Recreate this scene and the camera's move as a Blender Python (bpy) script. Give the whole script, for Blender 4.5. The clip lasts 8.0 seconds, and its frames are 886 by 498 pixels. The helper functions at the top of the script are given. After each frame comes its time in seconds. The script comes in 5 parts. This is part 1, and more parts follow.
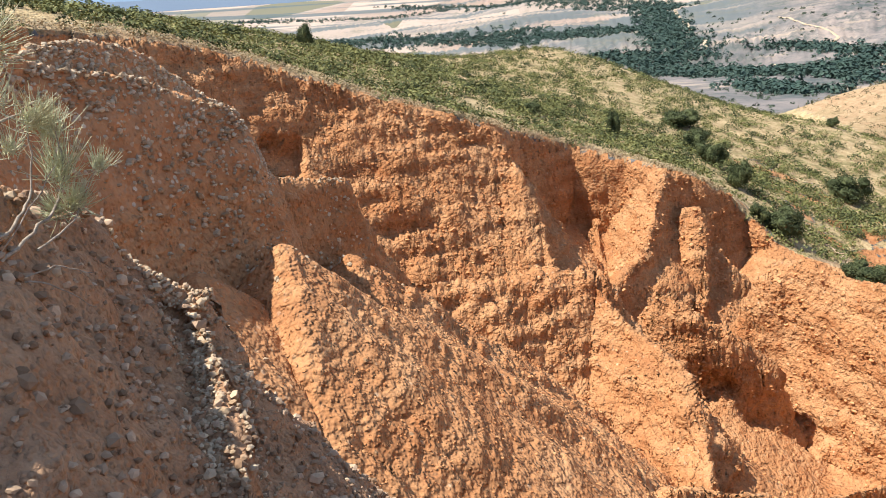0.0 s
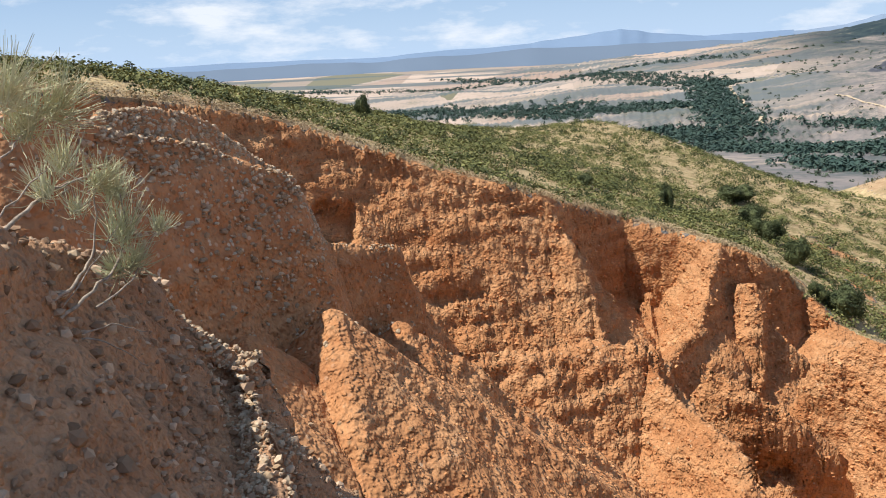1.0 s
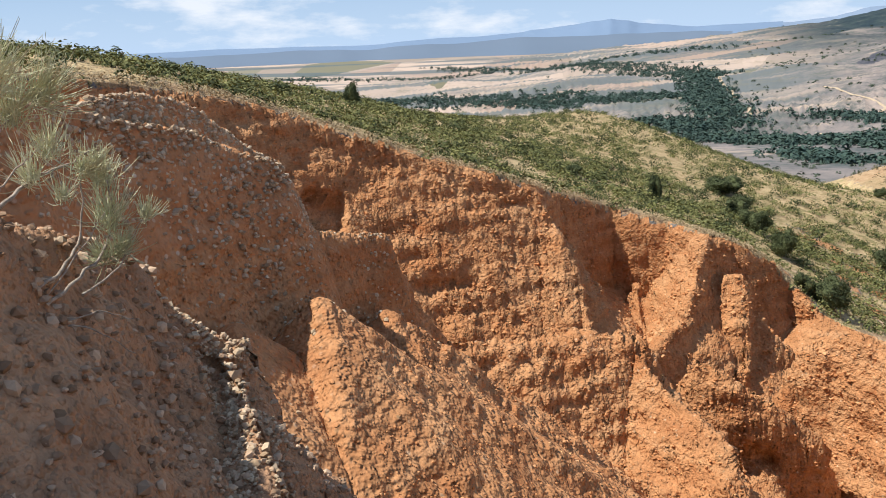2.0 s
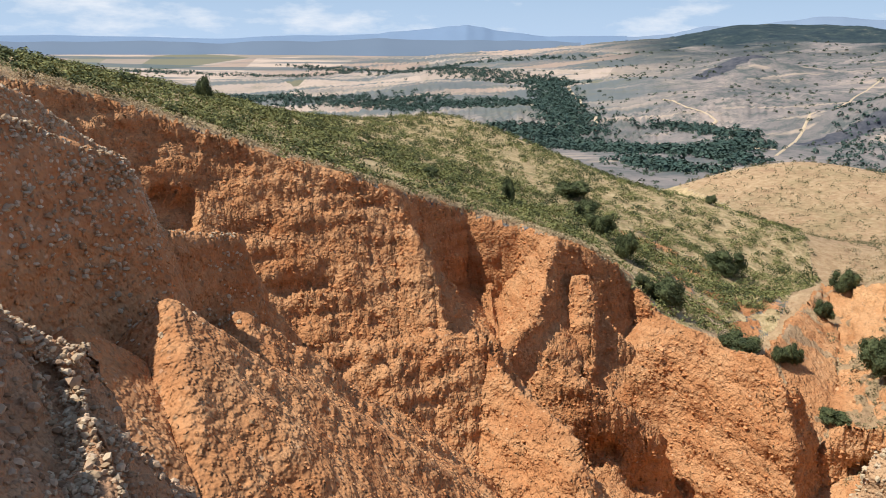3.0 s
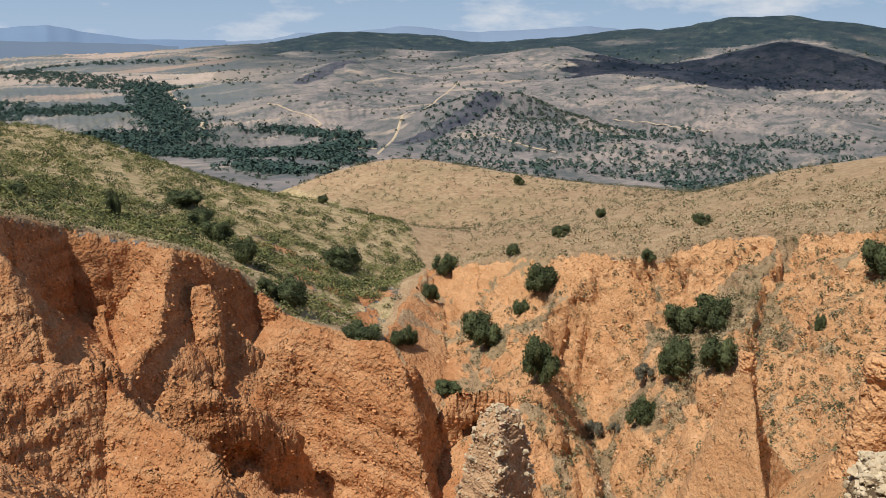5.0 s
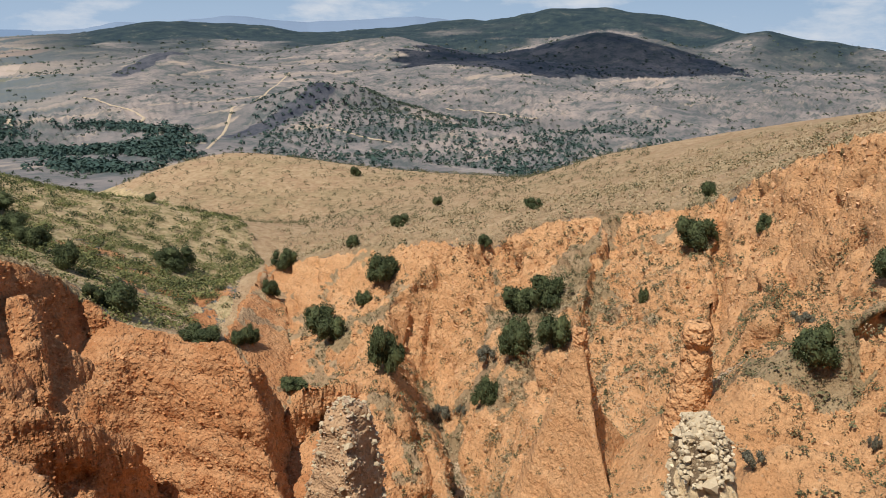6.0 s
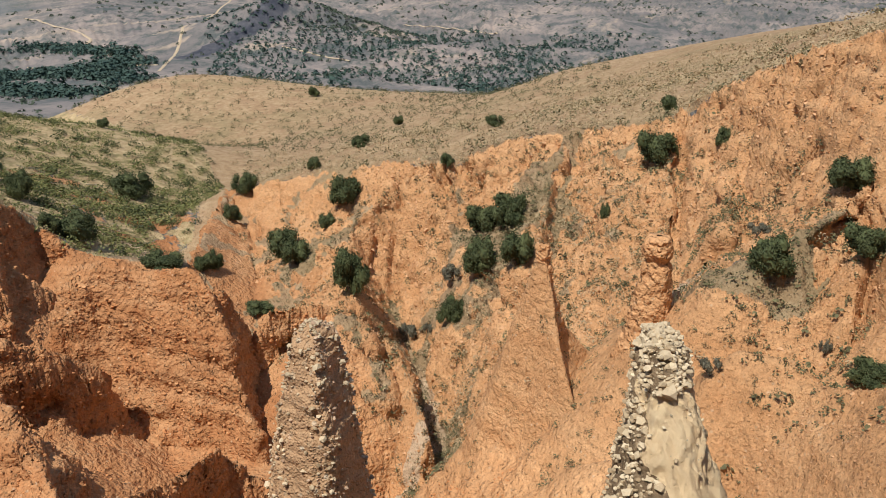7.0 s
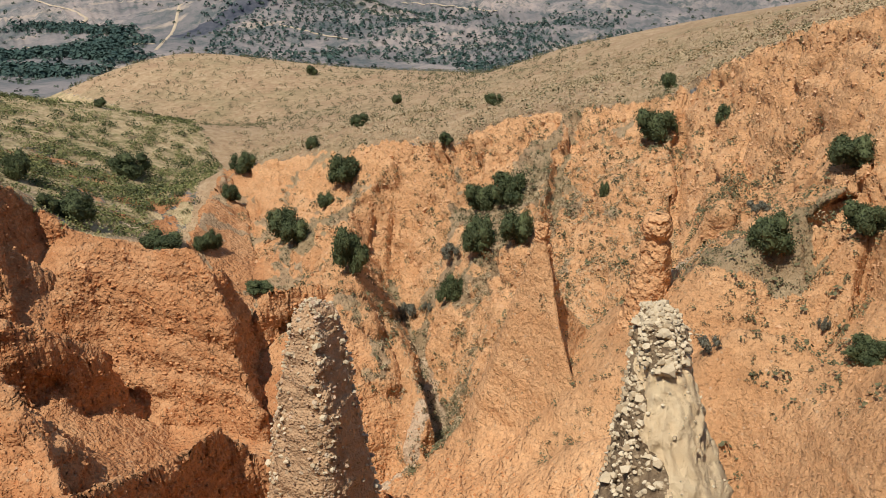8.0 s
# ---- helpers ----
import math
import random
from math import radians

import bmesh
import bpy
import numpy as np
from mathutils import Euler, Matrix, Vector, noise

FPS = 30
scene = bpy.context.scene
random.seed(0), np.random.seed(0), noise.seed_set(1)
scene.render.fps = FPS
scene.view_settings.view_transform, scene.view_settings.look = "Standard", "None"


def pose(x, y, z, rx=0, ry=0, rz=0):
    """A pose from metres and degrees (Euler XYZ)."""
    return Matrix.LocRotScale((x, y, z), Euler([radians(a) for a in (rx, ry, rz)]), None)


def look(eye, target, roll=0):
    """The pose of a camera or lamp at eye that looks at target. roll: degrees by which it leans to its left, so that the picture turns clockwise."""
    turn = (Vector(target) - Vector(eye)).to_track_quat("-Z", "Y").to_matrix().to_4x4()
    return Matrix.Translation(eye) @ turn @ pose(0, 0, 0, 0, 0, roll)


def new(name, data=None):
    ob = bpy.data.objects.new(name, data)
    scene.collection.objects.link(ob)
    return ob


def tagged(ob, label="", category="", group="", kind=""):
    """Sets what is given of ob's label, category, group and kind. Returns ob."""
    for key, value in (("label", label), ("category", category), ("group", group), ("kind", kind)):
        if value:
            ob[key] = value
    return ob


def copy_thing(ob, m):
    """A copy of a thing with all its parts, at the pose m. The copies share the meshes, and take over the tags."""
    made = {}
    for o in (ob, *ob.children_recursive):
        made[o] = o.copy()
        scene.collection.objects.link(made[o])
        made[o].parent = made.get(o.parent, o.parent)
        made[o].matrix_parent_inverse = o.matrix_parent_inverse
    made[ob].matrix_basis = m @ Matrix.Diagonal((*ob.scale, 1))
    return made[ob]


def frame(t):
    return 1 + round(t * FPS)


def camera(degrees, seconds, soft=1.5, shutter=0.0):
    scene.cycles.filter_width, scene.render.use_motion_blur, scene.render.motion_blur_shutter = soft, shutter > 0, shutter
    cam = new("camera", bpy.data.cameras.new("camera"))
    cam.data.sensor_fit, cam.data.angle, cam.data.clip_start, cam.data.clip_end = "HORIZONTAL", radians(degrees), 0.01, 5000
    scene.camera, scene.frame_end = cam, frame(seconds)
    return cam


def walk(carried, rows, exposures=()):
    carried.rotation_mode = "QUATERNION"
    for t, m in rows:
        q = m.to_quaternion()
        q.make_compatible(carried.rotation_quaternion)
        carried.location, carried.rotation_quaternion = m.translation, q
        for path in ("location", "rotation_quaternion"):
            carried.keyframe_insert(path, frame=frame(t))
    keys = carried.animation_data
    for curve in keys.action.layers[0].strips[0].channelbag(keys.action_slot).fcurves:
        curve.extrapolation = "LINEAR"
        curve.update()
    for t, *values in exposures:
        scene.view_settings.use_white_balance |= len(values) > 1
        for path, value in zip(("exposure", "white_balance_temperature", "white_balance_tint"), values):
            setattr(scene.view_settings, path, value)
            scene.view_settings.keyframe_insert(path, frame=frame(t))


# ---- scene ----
cam = camera(56.77, 8.0, soft=0.95)
PATH = [
    (0.0, pose(-0.070, 0.000, 0.0, 71.398, 3.528, -1.186)),
    (0.4, pose(-0.070, 0.000, 0.0, 74.285, 3.557, 1.256)),
    (0.5, pose(-0.070, 0.000, 0.0, 75.094, 3.427, 1.946)),
    (1.0, pose(-0.070, 0.000, 0.0, 76.427, 2.975, 2.6)),
    (1.2, pose(-0.070, 0.000, 0.0, 75.827, 2.823, 2.721)),
    (2.3, pose(-0.070, 0.000, 0.0, 75.574, 1.806, 0.677)),
    (2.5, pose(-0.070, 0.000, 0.0, 75.53, 1.237, -0.938)),
    (3.0, pose(-0.070, 0.000, 0.0, 75.507, -0.41, -7.66)),
    (3.2, pose(-0.069, 0.000, 0.0, 75.728, -1.243, -10.506)),
    (3.5, pose(-0.061, 0.001, 0.0, 75.637, -1.278, -14.142)),
    (3.8, pose(-0.049, 0.003, 0.0, 75.949, -1.585, -16.914)),
    (4.0, pose(-0.039, 0.004, 0.0, 75.95, -1.323, -19.375)),
    (4.2, pose(-0.028, 0.006, 0.0, 76.18, -1.56, -21.921)),
    (4.5, pose(-0.010, 0.009, 0.0, 76.104, -1.233, -26.548)),
    (5.0, pose(0.022, 0.013, 0.0, 76.243, -1.377, -34.308)),
    (5.2, pose(0.034, 0.015, 0.0, 76.251, -1.204, -36.752)),
    (6.3, pose(0.070, 0.020, 0.0, 74.928, -1.244, -47.773)),
    (6.5, pose(0.070, 0.020, 0.0, 73.675, -1.237, -48.343)),
    (6.8, pose(0.070, 0.020, 0.0, 71.322, -1.212, -48.527)),
    (7.0, pose(0.070, 0.020, 0.0, 70.33, -0.717, -48.641)),
    (7.5, pose(0.070, 0.020, 0.0, 69.659, -0.586, -48.76)),
    (8.0, pose(0.070, 0.020, 0.0, 68.875, -0.552, -48.762)),
]
walk(cam, PATH, exposures=[(0.0, 0.74), (0.5, 0.50), (1.2, 0.40), (2.5, 0.36), (3.5, 0.18), (5.0, -0.08), (8.0, -0.06)])

# ---- sky and sun ----
SUN_AZ, SUN_EL = -93.0, 59.0          # degrees right of +y, degrees above the horizon
sa, se = radians(SUN_AZ), radians(SUN_EL)
SUN_DIR = Vector((math.sin(sa) * math.cos(se), math.cos(sa) * math.cos(se), math.sin(se)))
sun = new("sun", bpy.data.lights.new("sun", "SUN"))
sun.data.energy, sun.data.angle, sun.data.color = 5.0, radians(0.53), (1.0, 0.95, 0.87)
sun.matrix_world = look(SUN_DIR * 900, (0, 0, 0))

world = bpy.data.worlds.new("sky")
scene.world = world
world.use_nodes = True
wn, wl = world.node_tree.nodes, world.node_tree.links
wn.clear()
w_out, w_bg, w_sky = wn.new("ShaderNodeOutputWorld"), wn.new("ShaderNodeBackground"), wn.new("ShaderNodeTexSky")
w_sky.sky_type, w_sky.sun_disc, w_sky.sun_elevation, w_sky.sun_rotation = "NISHITA", False, se, sa
w_sky.altitude, w_sky.dust_density, w_sky.ozone_density = 1500, 0.25, 3.0
w_bg.inputs["Strength"].default_value = 0.07
w_map, w_tc = wn.new("ShaderNodeMapping"), wn.new("ShaderNodeTexCoord")
w_map.inputs["Scale"].default_value = (3.0, 3.0, 10.0)
w_no, w_rp = wn.new("ShaderNodeTexNoise"), wn.new("ShaderNodeValToRGB")
w_no.inputs["Scale"].default_value, w_no.inputs["Detail"].default_value, w_no.inputs["Roughness"].default_value = 2.0, 8, 0.62
w_rp.color_ramp.elements[0].position, w_rp.color_ramp.elements[1].position = 0.50, 0.66
w_rp.color_ramp.elements[1].color = (0.75, 0.75, 0.75, 1)
w_mix = wn.new("ShaderNodeMix")
w_mix.data_type = "RGBA"
w_mix.inputs["B"].default_value = (10.8, 11.1, 11.7, 1)
wl.new(w_tc.outputs["Generated"], w_map.inputs["Vector"])
wl.new(w_map.outputs[0], w_no.inputs["Vector"])
wl.new(w_no.outputs["Fac"], w_rp.inputs[0])
wl.new(w_rp.outputs[0], w_mix.inputs["Factor"])
w_haze = wn.new("ShaderNodeMix")
w_haze.data_type = "RGBA"
w_haze.inputs["Factor"].default_value = 0.5
w_haze.inputs["A"].default_value = (2.5, 4.4, 8.0, 1)
wl.new(w_sky.outputs[0], w_haze.inputs["B"])
w_low, w_sep, w_band = wn.new("ShaderNodeMix"), wn.new("ShaderNodeSeparateXYZ"), wn.new("ShaderNodeValToRGB")
w_low.data_type = "RGBA"
w_low.inputs["B"].default_value = (6.0, 8.0, 10.8, 1)
w_band.color_ramp.elements[0].position, w_band.color_ramp.elements[0].color = 0.0, (0.85, 0.85, 0.85, 1)
w_band.color_ramp.elements[1].position, w_band.color_ramp.elements[1].color = 0.16, (0, 0, 0, 1)
wl.new(w_tc.outputs["Generated"], w_sep.inputs[0])
wl.new(w_sep.outputs["Z"], w_band.inputs[0])
wl.new(w_band.outputs[0], w_low.inputs["Factor"])
wl.new(w_haze.outputs["Result"], w_low.inputs["A"])
wl.new(w_low.outputs["Result"], w_mix.inputs["A"])
wl.new(w_mix.outputs["Result"], w_bg.inputs[0])
wl.new(w_bg.outputs[0], w_out.inputs[0])


# ---- small tools ----
def fade(t):
    return t * t * t * (t * (t * 6 - 15) + 10)


def perlin(x, y, z, seed=0):
    """Gradient noise on arrays, about -1 to 1."""
    x, y, z = np.broadcast_arrays(x, y, z)
    xi, yi, zi = np.floor(x).astype(np.int64), np.floor(y).astype(np.int64), np.floor(z).astype(np.int64)
    fx, fy, fz = x - xi, y - yi, z - zi
    u, v, w = fade(fx), fade(fy), fade(fz)

    def corner(a, b, c):
        h = ((xi + a) * 374761393 + (yi + b) * 668265263 + (zi + c) * 2147483647 + seed * 974634777) & 0xFFFFFFFF
        h = ((h ^ (h >> 13)) * 1274126177) & 0xFFFFFFFF
        h = h ^ (h >> 16)
        t1 = (h & 1023) * (2 * np.pi / 1024)
        cz = ((h >> 10) & 1023) / 511.5 - 1
        r = np.sqrt(1 - np.minimum(cz * cz, 1))
        return r * np.cos(t1) * (fx - a) + r * np.sin(t1) * (fy - b) + cz * (fz - c)

    x00 = corner(0, 0, 0) * (1 - u) + corner(1, 0, 0) * u
    x10 = corner(0, 1, 0) * (1 - u) + corner(1, 1, 0) * u
    x01 = corner(0, 0, 1) * (1 - u) + corner(1, 0, 1) * u
    x11 = corner(0, 1, 1) * (1 - u) + corner(1, 1, 1) * u
    return 1.5 * ((x00 * (1 - v) + x10 * v) * (1 - w) + (x01 * (1 - v) + x11 * v) * w)


def fbm(x, y, z, octaves=3, seed=0):
    total, amp = 0.0, 1.0
    for k in range(octaves):
        total = total + amp * perlin(x * 2 ** k, y * 2 ** k, z * 2 ** k, seed + k)
        amp *= 0.5
    return total


def smooth(a, b, x):
    t = np.clip((x - a) / (b - a), 0, 1)
    return t * t * (3 - 2 * t)


def mesh_from(name, verts, faces, materials, smooth_shade=True):
    me = bpy.data.meshes.new(name)
    me.from_pydata([], [], [])
    verts = np.asarray(verts, np.float32)
    faces = np.asarray(faces, np.int32)
    n = faces.shape[1]
    me.vertices.add(len(verts))
    me.vertices.foreach_set("co", verts.ravel())
    me.loops.add(faces.size)
    me.loops.foreach_set("vertex_index", faces.ravel())
    me.polygons.add(len(faces))
    me.polygons.foreach_set("loop_start", np.arange(0, faces.size, n, dtype=np.int32))
    me.polygons.foreach_set("use_smooth", np.full(len(faces), smooth_shade))
    me.update(calc_edges=True)
    me.validate()
    for m in materials:
        me.materials.append(m)
    return me


def part(name, me, parent, label=""):
    ob = new(name, me)
    ob.parent = parent
    return tagged(ob, label)


# ---- materials ----
class Nodes:
    """Short hand for building a node material."""

    def __init__(self, name):
        self.mat = bpy.data.materials.new(name)
        self.mat.use_nodes = True
        self.n, self.l = self.mat.node_tree.nodes, self.mat.node_tree.links
        self.bsdf = self.n["Principled BSDF"]
        self.bsdf.inputs["Roughness"].default_value = 0.95
        self.bsdf.inputs["Specular IOR Level"].default_value = 0.15
        self.tc = self.n.new("ShaderNodeTexCoord").outputs["Object"]

    def put(self, value, socket):
        if isinstance(value, bpy.types.NodeSocket):
            self.l.new(value, socket)
        else:
            socket.default_value = value

    def scaled(self, scale):
        m = self.n.new("ShaderNodeMapping")
        m.inputs["Scale"].default_value = scale
        self.l.new(self.tc, m.inputs["Vector"])
        return m.outputs[0]

    def noise(self, scale, detail=4, rough=0.6, vector=None, distortion=0.0):
        t = self.n.new("ShaderNodeTexNoise")
        t.inputs["Scale"].default_value, t.inputs["Detail"].default_value = scale, detail
        t.inputs["Roughness"].default_value, t.inputs["Distortion"].default_value = rough, distortion
        self.l.new(vector or self.tc, t.inputs["Vector"])
        return t.outputs["Fac"]

    def voronoi(self, scale, feature="F1", output="Distance", vector=None, randomness=1.0):
        t = self.n.new("ShaderNodeTexVoronoi")
        t.feature = feature
        t.inputs["Scale"].default_value, t.inputs["Randomness"].default_value = scale, randomness
        self.l.new(vector or self.tc, t.inputs["Vector"])
        return t.outputs[output]

    def ramp(self, fac, *stops):
        r = self.n.new("ShaderNodeValToRGB")
        while len(r.color_ramp.elements) < len(stops):
            r.color_ramp.elements.new(0.5)
        for e, (p, c) in zip(r.color_ramp.elements, stops):
            e.position = p
            e.color = (*c, 1) if isinstance(c, tuple) else (c, c, c, 1)
        self.l.new(fac, r.inputs[0])
        return r.outputs[0]

    def mix(self, fac, a, b, blend="MIX"):
        m = self.n.new("ShaderNodeMix")
        m.data_type, m.blend_type = "RGBA", blend
        self.put(fac, m.inputs["Factor"])
        for v, s in ((a, m.inputs["A"]), (b, m.inputs["B"])):
            self.put((*v, 1) if isinstance(v, tuple) else v, s)
        return m.outputs["Result"]

    def math(self, op, a, b=0.0, clamp=False):
        m = self.n.new("ShaderNodeMath")
        m.operation, m.use_clamp = op, clamp
        self.put(a, m.inputs[0])
        self.put(b, m.inputs[1])
        return m.outputs[0]

    def attr(self, name):
        a = self.n.new("ShaderNodeAttribute")
        a.attribute_name = name
        return a.outputs["Fac"]

    def random(self, island=False):
        if island:
            return self.n.new("ShaderNodeNewGeometry").outputs["Random Per Island"]
        return self.n.new("ShaderNodeObjectInfo").outputs["Random"]

    def bump(self, height, strength, distance, previous=None):
        b = self.n.new("ShaderNodeBump")
        self.put(height, b.inputs["Height"])
        self.put(strength, b.inputs["Strength"])
        b.inputs["Distance"].default_value = distance
        if previous is not None:
            self.l.new(previous, b.inputs["Normal"])
        return b.outputs[0]

    def done(self, colour, normal=None):
        self.put((*colour, 1) if isinstance(colour, tuple) else colour, self.bsdf.inputs["Base Color"])
        if normal is not None:
            self.l.new(normal, self.bsdf.inputs["Normal"])
        return self.mat


def earth_colour(k):
    """Red conglomerate: orange matrix, strata, pale wash, rusty stains."""
    strata = k.noise(1.0, 5, 0.6, k.scaled((0.10, 0.10, 1.1)), 0.4)
    col = k.ramp(strata, (0.28, (0.42, 0.180, 0.075)), (0.5, (0.54, 0.258, 0.113)), (0.72, (0.64, 0.345, 0.170)))
    wash = k.noise(0.22, 4, 0.6)
    col = k.mix(k.ramp(wash, (0.5, 0.0), (0.75, 0.55)), col, (0.69, 0.41, 0.21))
    rust = k.noise(0.5, 5, 0.65)
    col = k.mix(k.ramp(rust, (0.52, 0.0), (0.72, 0.7)), col, (0.42, 0.15, 0.052))
    grit = k.noise(9.0, 6, 0.75)
    col = k.mix(k.math("MULTIPLY", k.attr("pale"), 0.7), col, k.ramp(strata, (0.3, (0.73, 0.395, 0.18)), (0.7, (0.90, 0.54, 0.275))))
    fleck = k.voronoi(3.4, "F1", "Color")
    sep = k.n.new("ShaderNodeSeparateColor")
    k.l.new(fleck, sep.inputs[0])
    spot = k.math("MULTIPLY", k.ramp(k.voronoi(3.4), (0.12, 1.0), (0.32, 0.0)), k.ramp(sep.outputs[0], (0.55, 0.0), (0.65, 0.8)))
    col = k.mix(k.math("MULTIPLY", spot, 0.8), col, k.ramp(sep.outputs[1], (0.3, (0.27, 0.15, 0.08)), (0.6, (0.30, 0.23, 0.13)), (0.8, (0.72, 0.52, 0.34))))
    mid = k.noise(2.6, 5, 0.7)
    col = k.mix(0.35, col, k.ramp(mid, (0.35, 0.5), (0.62, 1.0)), "MULTIPLY")
    return k.mix(0.5, col, k.ramp(grit, (0.3, 0.5), (0.7, 1.0)), "MULTIPLY")


def pebble_colour(k):
    """Grey-brown gravel bed with pale stones."""
    base = k.ramp(k.noise(1.4, 5, 0.65), (0.3, (0.36, 0.165, 0.075)), (0.7, (0.49, 0.265, 0.135)))
    stones = k.voronoi(5.0, "F1", "Color")
    sep = k.n.new("ShaderNodeSeparateColor")
    k.l.new(stones, sep.inputs[0])
    tone = k.ramp(sep.outputs[0], (0.0, (0.28, 0.15, 0.075)), (0.6, (0.47, 0.31, 0.19)), (1.0, (0.62, 0.54, 0.43)))
    near = k.ramp(k.voronoi(5.0), (0.28, 1.0), (0.40, 0.0))
    pick = k.math("MULTIPLY", near, k.ramp(sep.outputs[1], (0.45, 0.0), (0.55, 1.0)))
    return k.mix(pick, base, tone)


def earth_relief(k):
    lumps = k.noise(1.8, 2, 0.5)
    stones = k.math("SUBTRACT", 1.0, k.voronoi(4.0, "SMOOTH_F1"))
    cobble = k.math("SUBTRACT", 1.0, k.voronoi(9.0, "SMOOTH_F1"))
    calm = k.math("SUBTRACT", 1.0, k.math("MULTIPLY", k.attr("pebbly"), 0.6))
    near = k.attr("close")
    calm = k.math("MULTIPLY", k.math("MULTIPLY", calm, near), k.math("SUBTRACT", 1.0, k.math("MULTIPLY", k.attr("smoothed"), 0.3)))
    b = k.bump(lumps, k.math("MULTIPLY", calm, 0.9), 0.35)
    b = k.bump(stones, k.math("MULTIPLY", calm, 0.9), 0.18, b)
    b = k.bump(cobble, k.math("ADD", k.math("MULTIPLY", calm, 0.7), k.math("MULTIPLY", near, 0.3)), 0.07, b)
    b = k.bump(k.noise(4.5, 8, 0.78), k.math("MULTIPLY", near, k.math("ADD", k.math("MULTIPLY", k.attr("smoothed"), 0.8), 0.1)), 0.16, b)
    return k.bump(k.ramp(k.voronoi(6.5), (0.0, 1.0), (0.4, 0.0)), k.math("MULTIPLY", near, 0.6), 0.08, b)


def make_terrain():
    k = Nodes("terrain")
    earth = k.mix(k.attr("pebbly"), earth_colour(k), pebble_colour(k))
    # scrub ground: dry litter, straw, green low growth
    litter = k.ramp(k.noise(0.9, 6, 0.7), (0.3, (0.24, 0.165, 0.085)), (0.5, (0.42, 0.31, 0.17)), (0.72, (0.58, 0.45, 0.26)))
    low = k.ramp(k.noise(0.35, 6, 0.7), (0.48, 0.0), (0.64, 0.7))
    scrub = k.mix(low, litter, k.ramp(k.noise(2.5, 5, 0.7), (0.3, (0.07, 0.08, 0.025)), (0.7, (0.21, 0.20, 0.075))))
    # straw-coloured grass
    straw = k.ramp(k.noise(0.6, 7, 0.72), (0.28, (0.24, 0.155, 0.085)), (0.5, (0.37, 0.255, 0.145)), (0.75, (0.52, 0.385, 0.235)))
    straw = k.mix(k.ramp(k.noise(0.12, 5, 0.65), (0.45, 0.0), (0.7, 0.6)), straw, (0.30, 0.18, 0.105))
    straw = k.mix(k.ramp(k.noise(0.055, 5, 0.7), (0.50, 0.0), (0.66, 0.45)), straw, (0.21, 0.18, 0.09))
    # distant hills: dry scrub, bare soil, dark thickets; distance haze painted in as blue-grey
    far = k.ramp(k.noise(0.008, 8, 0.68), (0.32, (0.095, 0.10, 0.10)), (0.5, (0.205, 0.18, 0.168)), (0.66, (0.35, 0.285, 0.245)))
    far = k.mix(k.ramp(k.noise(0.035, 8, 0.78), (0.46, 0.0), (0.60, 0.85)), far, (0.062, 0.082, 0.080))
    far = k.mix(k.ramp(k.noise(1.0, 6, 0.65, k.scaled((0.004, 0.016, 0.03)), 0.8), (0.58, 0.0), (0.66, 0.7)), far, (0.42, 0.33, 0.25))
    # plain: patchwork of stubble, fallow and irrigated fields, with bluish haze in their colours
    sep = k.n.new("ShaderNodeSeparateColor")
    k.l.new(k.voronoi(1.0, "F1", "Color", k.scaled((0.0042, 0.0022, 0.0))), sep.inputs[0])
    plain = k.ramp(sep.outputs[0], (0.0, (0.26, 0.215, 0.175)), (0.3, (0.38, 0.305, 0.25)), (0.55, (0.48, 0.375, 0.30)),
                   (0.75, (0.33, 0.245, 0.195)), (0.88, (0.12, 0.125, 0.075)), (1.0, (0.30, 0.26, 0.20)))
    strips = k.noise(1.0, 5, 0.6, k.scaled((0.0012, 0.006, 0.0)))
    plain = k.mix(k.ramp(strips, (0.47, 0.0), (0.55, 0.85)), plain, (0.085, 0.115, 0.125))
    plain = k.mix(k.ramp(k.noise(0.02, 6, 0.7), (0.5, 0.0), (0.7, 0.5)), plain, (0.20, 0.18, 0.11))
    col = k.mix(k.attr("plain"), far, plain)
    # dark mountain woods, with the blue of distant haze mixed into their colour
    hazy_forest = k.ramp(k.noise(0.02, 6, 0.7), (0.40, (0.018, 0.033, 0.042)), (0.60, (0.040, 0.058, 0.058)), (0.74, (0.17, 0.15, 0.12)))
    col = k.mix(k.attr("hazy_forest"), col, hazy_forest)
    # dark grey outcrop rock, painted darker to include the shade on its face
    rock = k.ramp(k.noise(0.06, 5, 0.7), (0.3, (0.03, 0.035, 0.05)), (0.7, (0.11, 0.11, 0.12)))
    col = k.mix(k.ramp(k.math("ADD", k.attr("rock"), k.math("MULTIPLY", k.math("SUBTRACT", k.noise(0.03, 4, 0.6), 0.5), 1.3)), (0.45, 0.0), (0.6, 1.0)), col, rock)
    jag = k.math("MULTIPLY", k.math("SUBTRACT", k.noise(1.6, 5, 0.7), 0.5), 1.2)

    def edge(name):
        return k.ramp(k.math("ADD", k.attr(name), jag), (0.42, 0.0), (0.58, 1.0))

    col = k.mix(edge("straw"), col, straw)
    col = k.mix(edge("scrub"), col, scrub)
    col = k.mix(edge("earth"), col, earth)
    sand = k.ramp(k.noise(1.5, 5, 0.65), (0.3, (0.47, 0.33, 0.21)), (0.7, (0.62, 0.46, 0.31)))
    col = k.mix(edge("wash"), col, sand)
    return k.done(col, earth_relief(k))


M_TERRAIN = make_terrain()


